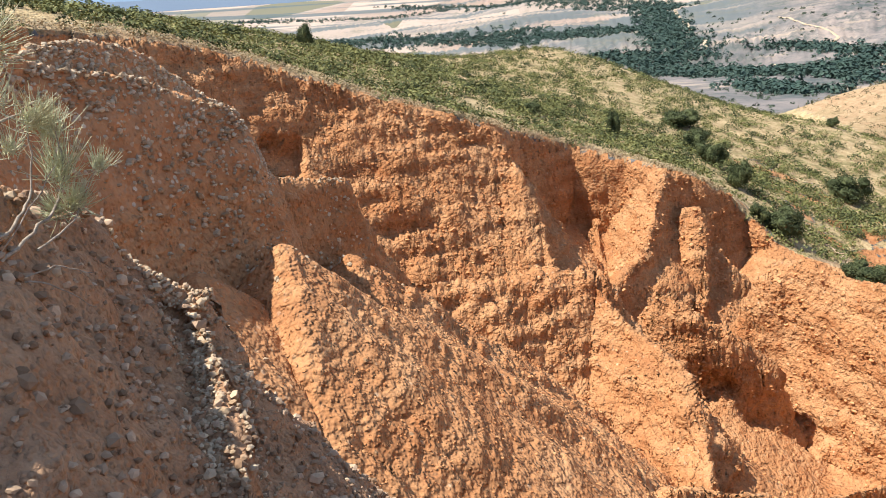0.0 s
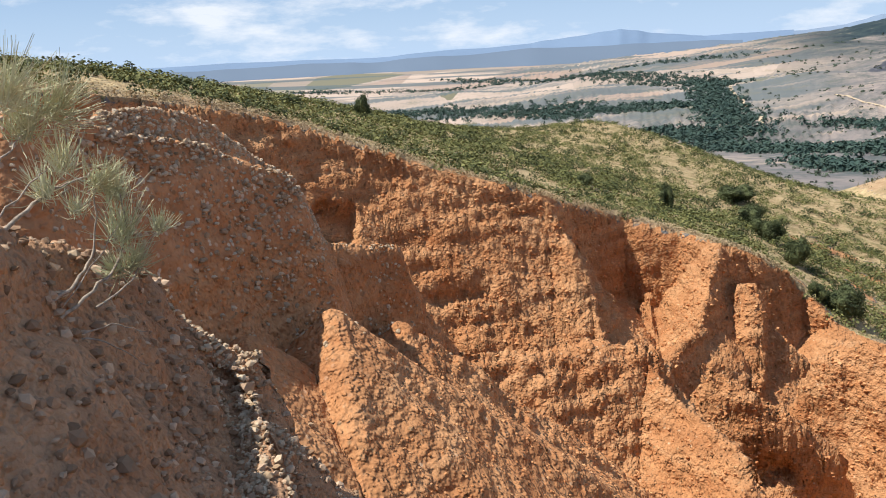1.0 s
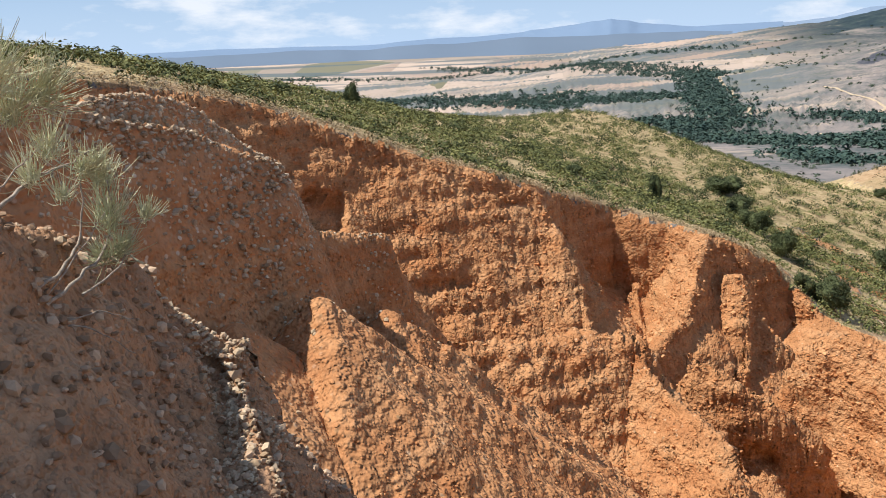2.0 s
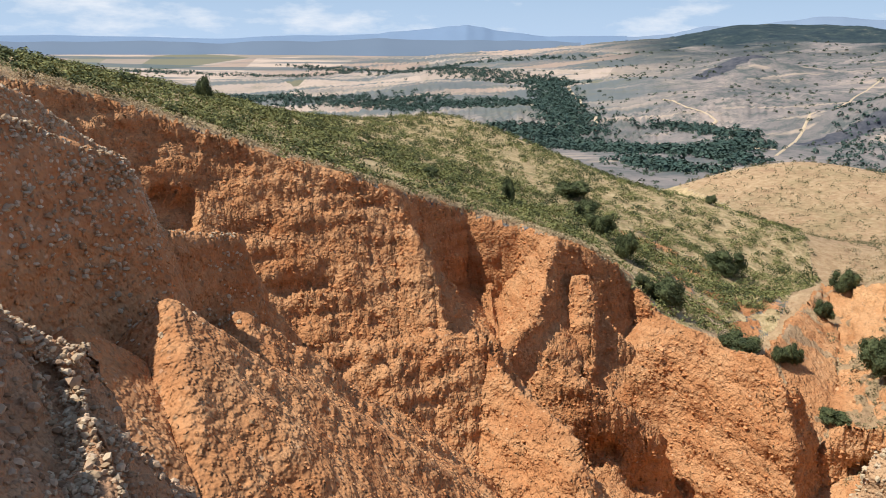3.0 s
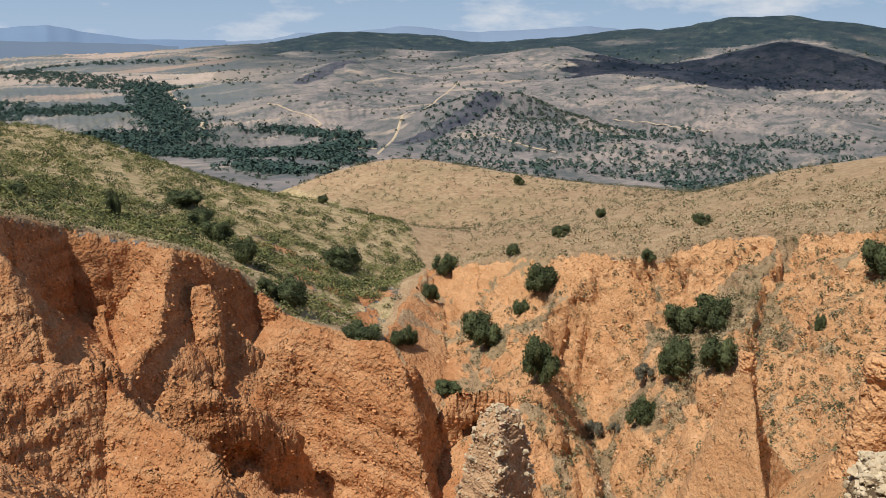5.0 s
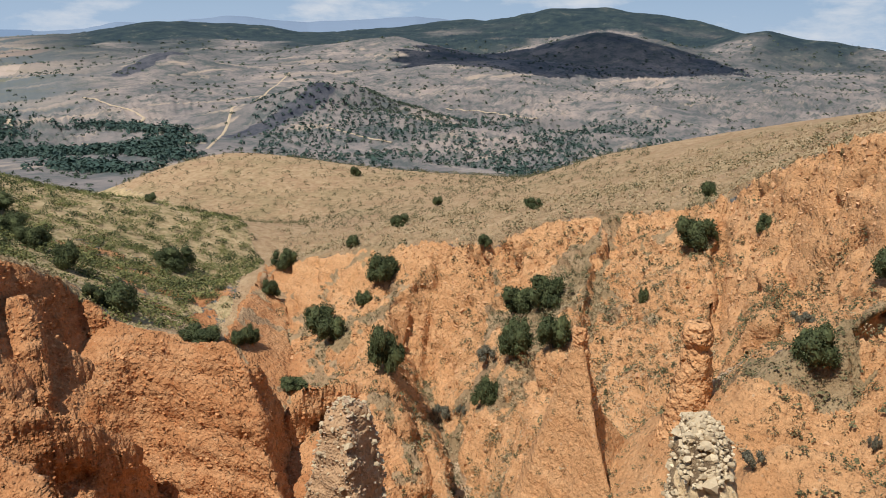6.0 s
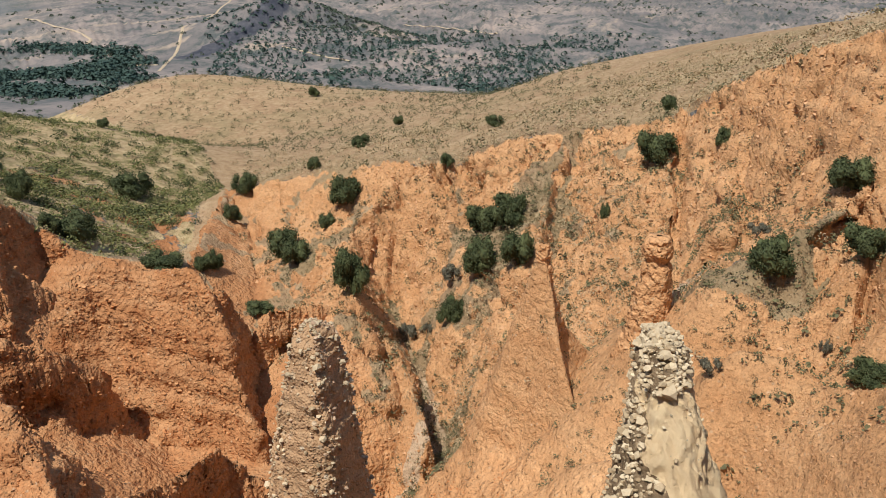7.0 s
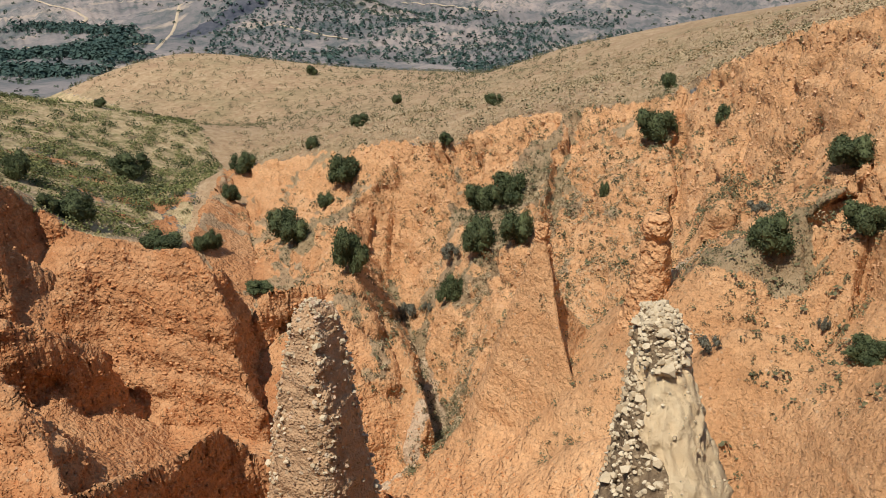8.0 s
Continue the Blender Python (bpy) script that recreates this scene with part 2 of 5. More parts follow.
def make_leaf(name, dark, light, scale=1.0):
    k = Nodes(name)
    tone = k.math("ADD", k.math("MULTIPLY", k.random(True), 0.35), k.math("MULTIPLY", k.ramp(k.noise(1.3 * scale, 4, 0.6), (0.35, 0.0), (0.65, 1.0)), 0.65))
    col = k.ramp(tone, (0.0, dark), (1.0, light))
    col = k.mix(0.35, col, k.ramp(k.noise(3.0 * scale, 3), (0.3, 0.4), (0.7, 1.0)), "MULTIPLY")
    k.bsdf.inputs["Roughness"].default_value = 0.7
    return k.done(col)


M_OAK = make_leaf("oak_leaf", (0.036, 0.050, 0.022), (0.125, 0.145, 0.062))
M_SHRUB = make_leaf("shrub_leaf", (0.055, 0.070, 0.022), (0.31, 0.30, 0.11))
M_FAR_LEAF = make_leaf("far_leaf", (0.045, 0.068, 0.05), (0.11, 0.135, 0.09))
kb = Nodes("bark")
M_BARK = kb.done(kb.ramp(kb.noise(12, 5), (0.3, (0.06, 0.045, 0.03)), (0.7, (0.18, 0.14, 0.10))))

# ---- relief: crest lines of the gullies, hills and mountains ----
RIDGES = []


def ridge(points, front, back, kinds=("earth", "earth"), round_top=0.3):
    """A crest line drawn from left to right as one looks from the viewpoint. front, back: the fall to either side, as
    (run, fall) pairs, continued at the last slope. kinds: what covers either side."""
    RIDGES.append((np.array(points), front, back, kinds, round_top))


CLIFF = ((0, 0), (0.4, 1.7), (8, 14), (16, 22), (60, 42))
WALL = ((0, 0), (3, 11), (8, 20), (40, 36))
SLOPE = ((0, 0), (8, 11), (30, 30))
STEEP = ((0, 0), (4, 9), (12, 18), (40, 34))
FAR_RIM = [(-23.86, 39.33, -0.78), (-22.59, 46.84, -1.42), (-19.78, 52.39, -2.4), (-16.05, 56.26, -3.52), (-12.49, 58.69, -4.95), (-8.37, 59.92, -6.7), (-3.13, 60.42, -8.63), (1.46, 60.98, -10.1), (4.4, 61.84, -11.1), (6.77, 69.67, -13.14), (12.15, 74.01, -15.56), (16.96, 72.03, -16.73), (18.8, 67.43, -16.58), (22.57, 68.37, -18.41), (26.09, 70.32, -20.42)]
RIGHT_RIM = [(55.08, 83.46, -27.13), (57.05, 72.18, -23.73), (57.4, 61.33, -20.82), (57.16, 53.07, -18.7), (58.59, 49.96, -18.76), (60.62, 47.48, -17.23), (63.94, 44.68, -15.97), (65.95, 39.75, -15.03), (64.98, 31.02, -12.62), (63.76, 28.88, -10.9), (61.25, 24.6, -8.64), (58.51, 20.51, -6.81), (56.37, 17.43, -5.4), (53.43, 13.06, -3.73), (47.42, 7.42, -1.72)]
MOUTH = [(27.21, 70.43, -22.27), (29.47, 67.88, -24.4), (31.94, 65.64, -25.17), (34.49, 63.77, -25.93), (38.36, 64.45, -26.79)]
HOME = [(-14, 12, -0.9), (-6, 3, -1.3), (-3, 0.7, -1.5), (0, 0.3, -1.6), (2, -0.5, -1.7), (9, -3, -1.9), (34, -7, -1.9)]
GREEN_CREST = [(-30.91, 51.43, 0.57), (-27.43, 58.93, -0.39), (-25.25, 67.43, -1.41), (-22.66, 81.92, -3.51), (-18.96, 93.09, -5.06), (-14.95, 108.98, -7.76), (-6.71, 134.83, -12.23)]
MID_HILL = [(5.41, 174.92, -16.93), (16.04, 184.3, -17.44), (27.34, 193.07, -17.91), (35.01, 181.66, -19.57), (45.33, 158.65, -23.84), (54.71, 145.03, -26.41), (64.93, 135.22, -27.78), (69.87, 127.05, -29.93), (72.57, 119.72, -31.47), (72.12, 108.16, -34.64)]
TAN_HILL = [(94.21, 231.57, -50.33), (104.15, 232.76, -43.98), (119.91, 232.95, -38.65), (138.14, 231.98, -35.9), (150.36, 230.25, -36.93), (164.44, 214.15, -38.52), (177.52, 189.96, -39.71), (191.96, 167.86, -39.96), (194.98, 139.94, -37.68)]
TAN_SHOULDER = [(155.79, 125.42, -32.48), (159.24, 103.65, -24.03), (159.66, 83.11, -18.38), (157.36, 64.32, -13.84), (152.76, 47.6, -10.32), (147.09, 29.42, -7.08)]
HILL_FOOT = [(43.37, 78.86, -29.42), (36.24, 75.78, -26.75), (27.7, 71.31, -21.91), (49.7, 103.71, -29.01), (33.22, 94.32, -23.51), (28.49, 101.06, -22.22), (56.06, 92.31, -32.86), (44.14, 73.81, -30.74)]
STRAW_SLOPE = [(66.18, 97.7, -32.29), (100.78, 161.07, -43.77), (110, 142.48, -38.41), (113.05, 120.18, -34.45), (79.28, 96.64, -31.05), (101.77, 72.57, -23.36), (103.3, 57.04, -17.77), (67.36, 73.91, -22.43), (86.74, 64.34, -19.95), (94.49, 52.31, -16.9), (85.3, 34.46, -10.61), (81.75, 23.28, -5.07)]
ridge(FAR_RIM[:9], CLIFF, CLIFF, ("rim", "rim"), 0.05)
ridge(FAR_RIM[8:13], ((0, 0), (0.9, 7.5), (5, 9.5), (9, 13), (16, 22), (60, 42)), CLIFF, ("rim", "rim"), 0.05)
ridge(FAR_RIM[12:], ((0, 0), (0.3, 1.5), (1.4, 5.5), (5.5, 13), (16, 24), (60, 42)), CLIFF, ("rim", "rim"), 0.05)
ridge(RIGHT_RIM[:9], ((0, 0), (4, 4), (30, 20), (60, 36)), CLIFF, ("rim", "rim"), 0.1)
ridge(RIGHT_RIM[8:], ((0, 0), (4, 10), (12, 17), (34, 34), (60, 44)), CLIFF, ("rim", "rim"), 0.1)
ridge(FAR_RIM[-1:] + MOUTH[:2], ((0, 0), (0.8, 4.5), (5, 10), (40, 34)), CLIFF, ("rim", "rim"), 0.1)
ridge(MOUTH[1:] + RIGHT_RIM[:1], ((0, 0), (10, 6), (40, 26)), CLIFF, ("rim", "rim"), 0.1)
ridge(HOME, WALL, WALL, ("rim", "rim"), 0.05)
ridge([(-10.17, 17.22, -0.71), (-10.04, 19.58, -1.07), (-9.53, 20.93, -1.55), (-8.25, 23.6, -2.26), (-7.43, 24.92, -3.07), (-6.49, 26.21, -3.51), (-6.31, 27.79, -4.98), (-6.17, 29.36, -6.7)], WALL, STEEP, ("earth", "earth"), 0.2)
ridge([(-6.17, 29.36, -6.7), (-5.11, 31.08, -7.22), (-3.89, 32.77, -7.56), (-3.73, 33.8, -8.84), (-3.13, 35.86, -11.54), (-1.79, 38.96, -14.68)], WALL, STEEP, ("earth", "earth"), 0.2)
COLUMNS = [(-9.98, 20.76, -1.0), (-9.38, 22.66, -1.1), (-8.83, 25.01, -1.57), (-8.25, 26.25, -2.41), (-7.8, 27.43, -3.21), (-7.05, 28.46, -3.88)]
ridge(COLUMNS, ((0, 0), (0.6, 1.6), (1.5, 6), (6, 24), (40, 46)), ((0, 0), (1, 3), (4, 14), (40, 44)), ("earth", "earth"), 0.2)
RIB = ((0, 0), (3, 2.9), (12, 11.0), (30, 29))
RIB_BACK = ((0, 0), (3, 2.8), (12, 10.8), (30, 29))
ridge([(-4.89, 23.5, -7.45), (-4.39, 22.07, -8.22), (-3.77, 19.64, -9.51), (-3.2, 17.71, -10.7)], RIB, RIB_BACK)
ridge([(-3.63, 29.78, -9.96), (-2.77, 28.36, -11.09), (-1.68, 25.95, -12.66), (-0.91, 23.98, -14.14)], RIB, RIB_BACK)
ridge([(-6.85, 20.91, -7.31), (-5.74, 18.64, -8.36), (-4.87, 16.81, -9.63)], RIB, RIB_BACK)
ridge([(-6.43, 23.12, -9.28), (-5.49, 25.41, -10.35), (-4.13, 28.2, -11.61), (-2.33, 33.92, -13.42), (-1.47, 36.97, -15.09)], ((0, 0), (8, 9.5), (30, 32)), RIB)
ridge([(-2.36, 38.93, -14.71), (-0.38, 40, -15.17), (2.32, 40.93, -15.44), (4.51, 41.76, -15.65), (7.07, 42.41, -15.9), (8.38, 42.69, -16.44), (8.56, 41.12, -17.24), (9.59, 38.83, -18.2), (10.59, 37.02, -18.51), (11.28, 35.76, -18.89), (11.26, 34.19, -19.67), (11.36, 33.1, -20.54), (10.9, 30.09, -21.3)], SLOPE, ((0, 0), (1.2, 8), (10, 18), (40, 36)))
ridge([(4.4, 61.84, -11.1), (5.85, 60.22, -13.87), (7.18, 58.06, -17.7), (7.78, 55.46, -20.53)], ((0, 0), (6, 9), (14, 18), (40, 34)), WALL)
ridge([(18.61, 67.48, -16.71), (17.2, 63.72, -19.77), (15.25, 61.13, -22.25), (12.01, 57.76, -23.53)], ((0, 0), (4, 5.5), (12, 16), (40, 36)), ((0, 0), (0.3, 0.2), (0.9, 3.2), (3, 5.5), (12, 18), (40, 36)))
ridge([(20.9, 65.76, -19.94), (20.51, 63.78, -23), (20.15, 61.27, -26.13)], ((0, 0), (1.0, 0.2), (1.4, 2.6), (4, 5), (14, 16)), ((0, 0), (1.0, 0.2), (1.4, 3.2), (4, 6), (14, 16)))
ridge([(14, 70.63, -21.67), (13.56, 67.65, -23.07), (13.16, 64.68, -24.31)], ((0, 0), (1.5, 3), (6, 6), (20, 16)), ((0, 0), (1.5, 3), (6, 6), (20, 16)))
ridge([(22.22, 55.73, -24.54), (22.83, 56.03, -22.59), (25.48, 54.32, -20.45), (27.13, 51.83, -21.32), (28.69, 48.09, -20.67), (28.61, 46.39, -21.64), (28.56, 44.65, -24.99), (28.33, 42.41, -28.8), (28.09, 40.15, -32.62)], WALL, ((0, 0), (0.8, 2.5), (3.6, 12), (7, 21), (40, 42)))
ridge([(29.78, 46.84, -22.14), (31.73, 47.35, -25.03), (33.54, 48.54, -28.79), (35.42, 49.66, -32.96), (37.06, 50.95, -37.42)], ((0, 0), (0.7, 3.0), (2.8, 12), (5.5, 22), (40, 50)), STEEP)
ridge([(13.77, 50.14, -20.73), (16.12, 49.44, -21.96), (19.19, 49.4, -24.17), (21.68, 49.67, -26.13)], ((0, 0), (0.5, 1.5), (1.0, 6), (6, 9), (40, 30)), STEEP)
ridge([(32.52, 46.82, -27.12), (33.81, 46.51, -25.01), (37.82, 45.28, -25.38), (40.18, 45.23, -26.96), (41.55, 44.66, -31.23)], ((0, 0), (0.4, 5.5), (2.5, 9), (12, 19), (40, 38)), STEEP)
ridge([(8.03, 26.3, -18.98), (9.94, 27.24, -19.98), (14.11, 29.28, -22.02), (16.6, 30.24, -22.77), (19.82, 31.83, -23.54), (20.99, 31.68, -24.91), (21.86, 31.09, -26.68), (22.39, 30.08, -29.43)], ((0, 0), (0.7, 8), (3, 15), (40, 40)), SLOPE)
ridge([(22.54, 25.46, -25.34), (26.1, 27.61, -25.64), (27.67, 27.48, -28.44), (28.45, 26.68, -31.22)], ((0, 0), (0.7, 5), (5, 13), (40, 40)), WALL)
ridge([(58.59, 49.96, -19.1), (50.95, 48, -22.13), (44.26, 46.23, -24.13), (38.13, 43.71, -25.96)], ((0, 0), (6, 4), (20, 15)), ((0, 0), (2.5, 1.5), (6, 4.5), (20, 16)), round_top=0.4)
for rib in ([(64.88, 41.47, -15.91), (57.23, 36.72, -18.15), (50.25, 32.79, -20.5), (44.39, 30.74, -24.1)],
            [(64.63, 30.59, -12.61), (57.39, 25.99, -15.96), (51.9, 23.57, -18.33)],
            [(60.49, 23.8, -12.02), (55.43, 20.21, -15.13), (49.92, 17.81, -17.08)]):
    ridge(rib, ((0, 0), (6, 4), (20, 15)), ((0, 0), (0.5, 4.2), (3, 7), (20, 20)), round_top=0.1)
ridge([(48.01, 9.79, -9.02), (42.71, 10.58, -11.57), (39.36, 11.46, -12.57)], ((0, 0), (5, 3.6), (9, 10), (20, 34)), ((0, 0), (0.5, 3), (3, 5), (20, 18)), round_top=0.1)
ridge([(29.6, 12.17, -18.83), (31.83, 11.96, -17.06), (33.09, 11.4, -16.15), (33.23, 9.26, -16.01), (32.57, 7.84, -16.3), (31.56, 5.28, -15.08), (28.93, 1.98, -12.89)], ((0, 0), (2.5, 2.6), (5.5, 9), (30, 56)), ((0, 0), (4, 4.5), (20, 20)))
ridge([(37.53, 5.99, -11.2), (40.09, 8.6, -12.72), (39.05, 8.69, -13.34), (37.59, 8.33, -15.02), (36.16, 7.82, -16.86)], ((0, 0), (5, 6), (20, 20)), ((0, 0), (0.4, 3.5), (3, 6), (20, 20)))
CHANNEL = [(50.88, 50.94, -31.22), (47.49, 45.84, -31.92), (44.11, 40.67, -33.17), (40.43, 35.8, -34.76), (38.08, 33.92, -35.74), (34.6, 33.27, -37.43), (29.51, 32.64, -40.15)]
ridge(CHANNEL, ((0, 0), (0.35, 0), (30, 48)), ((0, 0), (0.35, 0), (30, 54)), ("channel", "channel"))
ridge([(40.49, 25.78, -16.74), (39.24, 24.01, -19.59), (38.02, 22.14, -22.29), (36.43, 19.88, -25.98), (34.8, 17.6, -30.15)], ((0, 0), (0.3, 0), (30, 45)), ((0, 0), (0.3, 0), (2, 8), (30, 60)), ("channel", "channel"))
ridge([(41.83, 44.4, -28.82), (41.02, 41.01, -28.28), (39.21, 37.13, -29.85), (36.34, 32.87, -31.78)], ((0, 0), (4, 7), (12, 18), (40, 40)), ((0, 0), (0.8, 4), (4, 9), (12, 18), (40, 36)))
ridge([(34.97, 23.27, -14.57), (34.42, 22.28, -16.56), (33.43, 21.03, -18.81), (32.57, 19.57, -20.94), (31.66, 17.76, -22.79), (30.65, 15.84, -26.39)], ((0, 0), (2.5, 8.5), (5, 17.5), (9, 27), (40, 60)), ((0, 0), (0.6, 4), (3, 7), (12, 16), (40, 36)), round_top=0.8)

# clefts and buttresses of the right-hand slope
for cleft in ([(62.89, 29.25, -14.92), (58.09, 26.61, -16.45), (55.45, 25.2, -17.86), (53.47, 24.13, -19.35), (50.71, 23.01, -20.51)],
              [(59.55, 38.41, -19.28), (56.03, 36.08, -20.55), (53.74, 34.69, -21.69), (50.07, 32.77, -22.69)]):
    ridge(cleft, ((0, 0), (0.3, 0), (2.2, 6), (12, 40)), ((0, 0), (0.3, 0), (2.2, 6), (12, 40)), ("channel", "channel"))
ridge([(55.34, 21.88, -13.48), (53.04, 20.57, -14.28), (48.74, 18.85, -14.46), (44.15, 17.12, -14.05)], ((0, 0), (1.0, 0.8), (1.9, 4), (4, 10), (20, 30)), ((0, 0), (1.0, 0.8), (1.9, 4.5), (4, 10), (20, 30)), round_top=0.5)
ridge([(39.01, 11.62, -12.88), (40.71, 11.0, -12.01), (42.89, 10.41, -11.6)], ((0, 0), (1.2, 2.4), (4, 5), (20, 24)), ((0, 0), (4, 2.5), (20, 20)), round_top=0.3)

# far hills and mountains
PYRAMID = [(463.04, 748.33, -102.2), (534.01, 761.4, -74.47), (599.31, 775.39, -43.14), (642.88, 765.96, -40.93), (678.83, 734.3, -61.33), (710.53, 703.67, -76.34)]
DARK_KNOLL = [(629.08, 1361.71, -86.12), (724.14, 1404.29, -44.9), (754.05, 1411.17, -31.39), (817.4, 1375.45, -48.66), (868, 1344.09, -66.35)]
ridge(PYRAMID, ((0, 0), (20, 26), (120, 55), (500, 95)), ((0, 0), (200, 60), (900, 160)), ("hill", "hill"), 2)
ridge([(391.41, 680.49, -103.48), (481.15, 795.89, -101.81), (572.01, 904.3, -94.84), (667.29, 1009.4, -83.82), (766.86, 1111.08, -70.28), (864.16, 1213.84, -59.19)], ((0, 0), (60, 5), (400, 60)), ((0, 0), (60, 4), (500, 60)), ("hill", "calm"), 2)
ridge(DARK_KNOLL, ((0, 0), (160, 40), (700, 90)), ((0, 0), (300, 60), (900, 160)), ("hill", "hill"), 2)
ridge([(642.52, 2104.08, -73.81), (850.11, 2137.13, -32.88), (1043.79, 2161.13, -15.07), (1211.84, 2071.58, -7.46), (1431.21, 2049.79, -2.96), (1565.48, 1949.17, -18.42), (1624.76, 1766.4, -44.81)], ((0, 0), (500, 50), (1400, 110)), ((0, 0), (500, 60), (1500, 200)), ("hill", "hill"), 2)
ridge([(1091.6, 2794.35, -24.21), (1278.5, 2933.5, -6.63), (1474.53, 2952.25, 33.33), (1589.91, 2891.74, 55.72), (1740.92, 2803.42, 60.15), (1888.44, 2706.25, 30.35), (2165.46, 2490.14, 25.84), (2462.29, 2487.39, 72.69), (2599.64, 2343.48, 98.59), (2740.72, 2176.8, 80.77)], ((0, 0), (400, 60), (1400, 140)), ((0, 0), (500, 60), (1500, 200)), ("hill", "hill"), 2)
ridge([(1566.85, 1948.07, -59.25), (1708.12, 1960.18, -30.08), (1901.14, 1917.2, 21.76), (2080.86, 1873.51, 57.87), (2235.85, 1846.88, 92.8), (2400.71, 1799.06, 129.04), (2500.53, 1657.51, 141.32), (2590.4, 1513.22, 114.54), (2579.52, 1325.18, 84.06)], ((0, 0), (400, 100), (900, 170), (2000, 240)), ((0, 0), (500, 100), (1500, 300)), ("hill", "hill"), 2)
ridge([(1790.03, 1098.09, -70.27), (1923.37, 1068.01, -29.32), (2050, 1042.84, 4.17), (2205.29, 946.93, 46.67), (2262.19, 801.57, 25.23), (2230.38, 561.6, -8.22), (2181.64, 283.67, -48.01)], ((0, 0), (400, 110), (1000, 180), (2000, 240)), ((0, 0), (500, 100), (1500, 300)), ("hill", "hill"), 2)

ridge([(1358.51, 1398.91, -60.32), (1514.75, 1305.96, -20.7), (1646.02, 1221.93, -1.82), (1718.02, 1207.65, 14.92), (1754.03, 1154.72, 41.6), (1780.02, 1114.24, 37.46), (1775.48, 1024.79, -5.41), (1756.46, 956.47, -53.19)], ((0, 0), (250, 95), (700, 150), (2000, 230)), ((0, 0), (500, 100), (1500, 300)), ("hill", "hill"), 2)
ridge([(1149.91, 1512.52, -20.21), (1279.89, 1471.18, 7.73), (1318.04, 1437.1, 11.45), (1338.84, 1348.15, -5.33), (1354.22, 1260.39, -21.08)], ((0, 0), (250, 50), (900, 110)), ((0, 0), (300, 60), (1500, 300)), ("hill", "hill"), 2)
ridge([(1138.1, 977.11, -51.77), (1055.65, 841.49, -75.03), (1008.67, 738.29, -83.11), (1008.76, 649.93, -78.39), (1000.21, 567.51, -69.44)], ((0, 0), (100, 22), (600, 80)), ((0, 0), (120, 25), (900, 160)), ("hill", "hill"), 2)


# hollows under ledges: place, half width, half height, depth
HOLLOWS = [(*(56.99, 48.52, -20.28), 3.0, 2.2, 1.6), (*(41.88, 10.76, -12.13), 2.6, 1.4, 1.2), (*(15.77, 43.21, -24.11), 2.2, 1.7, 1.6), (*(-1.12, 36.98, -17.03), 1.2, 1.5, 1.0), (*(-2.87, 56.93, -17.01), 3.0, 0.45, 0.5), (*(-10.94, 55.94, -11.34), 1.8, 1.7, 1.4),
           (*(3.66, 37.82, -20.52), 0.8, 1.2, 0.8), (*(23.53, 55.19, -20.36), 1.3, 0.9, 1.2), (*(47.43, 36.75, -24.49), 2.4, 0.7, 0.9), (*(21.97, 47.13, -24.52), 1.2, 0.8, 0.8),
           (*(37.55, 44.86, -28.79), 3.6, 1.8, 0.9), (*(17.79, 47.8, -27.06), 1.7, 1.2, 1.1), (*(25.38, 26.92, -27.29), 1.5, 1.6, 1.0)]


def fall(d, profile, r):
    run, drop = np.array([p[0] for p in profile], float), np.array([p[1] for p in profile], float)
    last = (drop[-1] - drop[-2]) / (run[-1] - run[-2])
    k = drop[1] / run[1]
    out = np.interp(d, run, drop) + np.maximum(d - run[-1], 0) * last
    return out - np.minimum(np.minimum(k * d, r) * 0.5, out)


def base_level(x, y):
    d = np.hypot(x, y)
    z = np.interp(d, (0, 45, 100, 200, 400, 1000, 1600, 2600, 4700, 6500),
                  (-30, -32.5, -36, -54, -85, -124, -136, -98, -26, -10))
    az = np.degrees(np.arctan2(x, y))
    hilly = smooth(19, 26, az) * smooth(500, 800, d) * smooth(3200, 2400, d)
    z = z + hilly * (7 * fbm(x / 240, y / 240, 0 * x, 3, 25) + 9 * np.abs(perlin(x / 110, y / 170, 0 * x, 27)) - 3)
    return z + 2.0 * fbm(x / 160, y / 160, 0 * x, 3, 5) * smooth(60, 200, d) * smooth(2600, 1500, d)


GULLY = [p[:2] for p in FAR_RIM] + [p[:2] for p in MOUTH] + [p[:2] for p in RIGHT_RIM] + [p[:2] for p in HOME[::-1]]


def inside(X, Y, poly):
    hit = np.zeros(X.shape, bool)
    for (x0, y0), (x1, y1) in zip(poly, poly[1:] + poly[:1]):
        cross = (y0 > Y) != (y1 > Y)
        hit ^= cross & (X < (x1 - x0) * (Y - y0) / (y1 - y0 + 1e-12) + x0)
    return hit


def polar(az, d, z):
    return d * math.sin(radians(az)), d * math.cos(radians(az)), z


# the hills outside the gully: one smooth surface through their crests, shoulders and feet
SKIN = np.array(FAR_RIM + RIGHT_RIM + MOUTH + HOME + GREEN_CREST + MID_HILL + TAN_HILL + TAN_SHOULDER + HILL_FOOT + STRAW_SLOPE
                + [polar(a, 420, -86) for a in range(-10, 76, 12)] + [polar(a, 330, -66) for a in range(4, 60, 9)]
                + [polar(a, 260, -50) for a in (4, 12, 20)] + [polar(a, 90, 1) for a in range(100, 330, 30)]
                + [polar(a, 400, 2) for a in range(90, 340, 30)] + [polar(-40, 150, -4), polar(-20, 250, -30)])


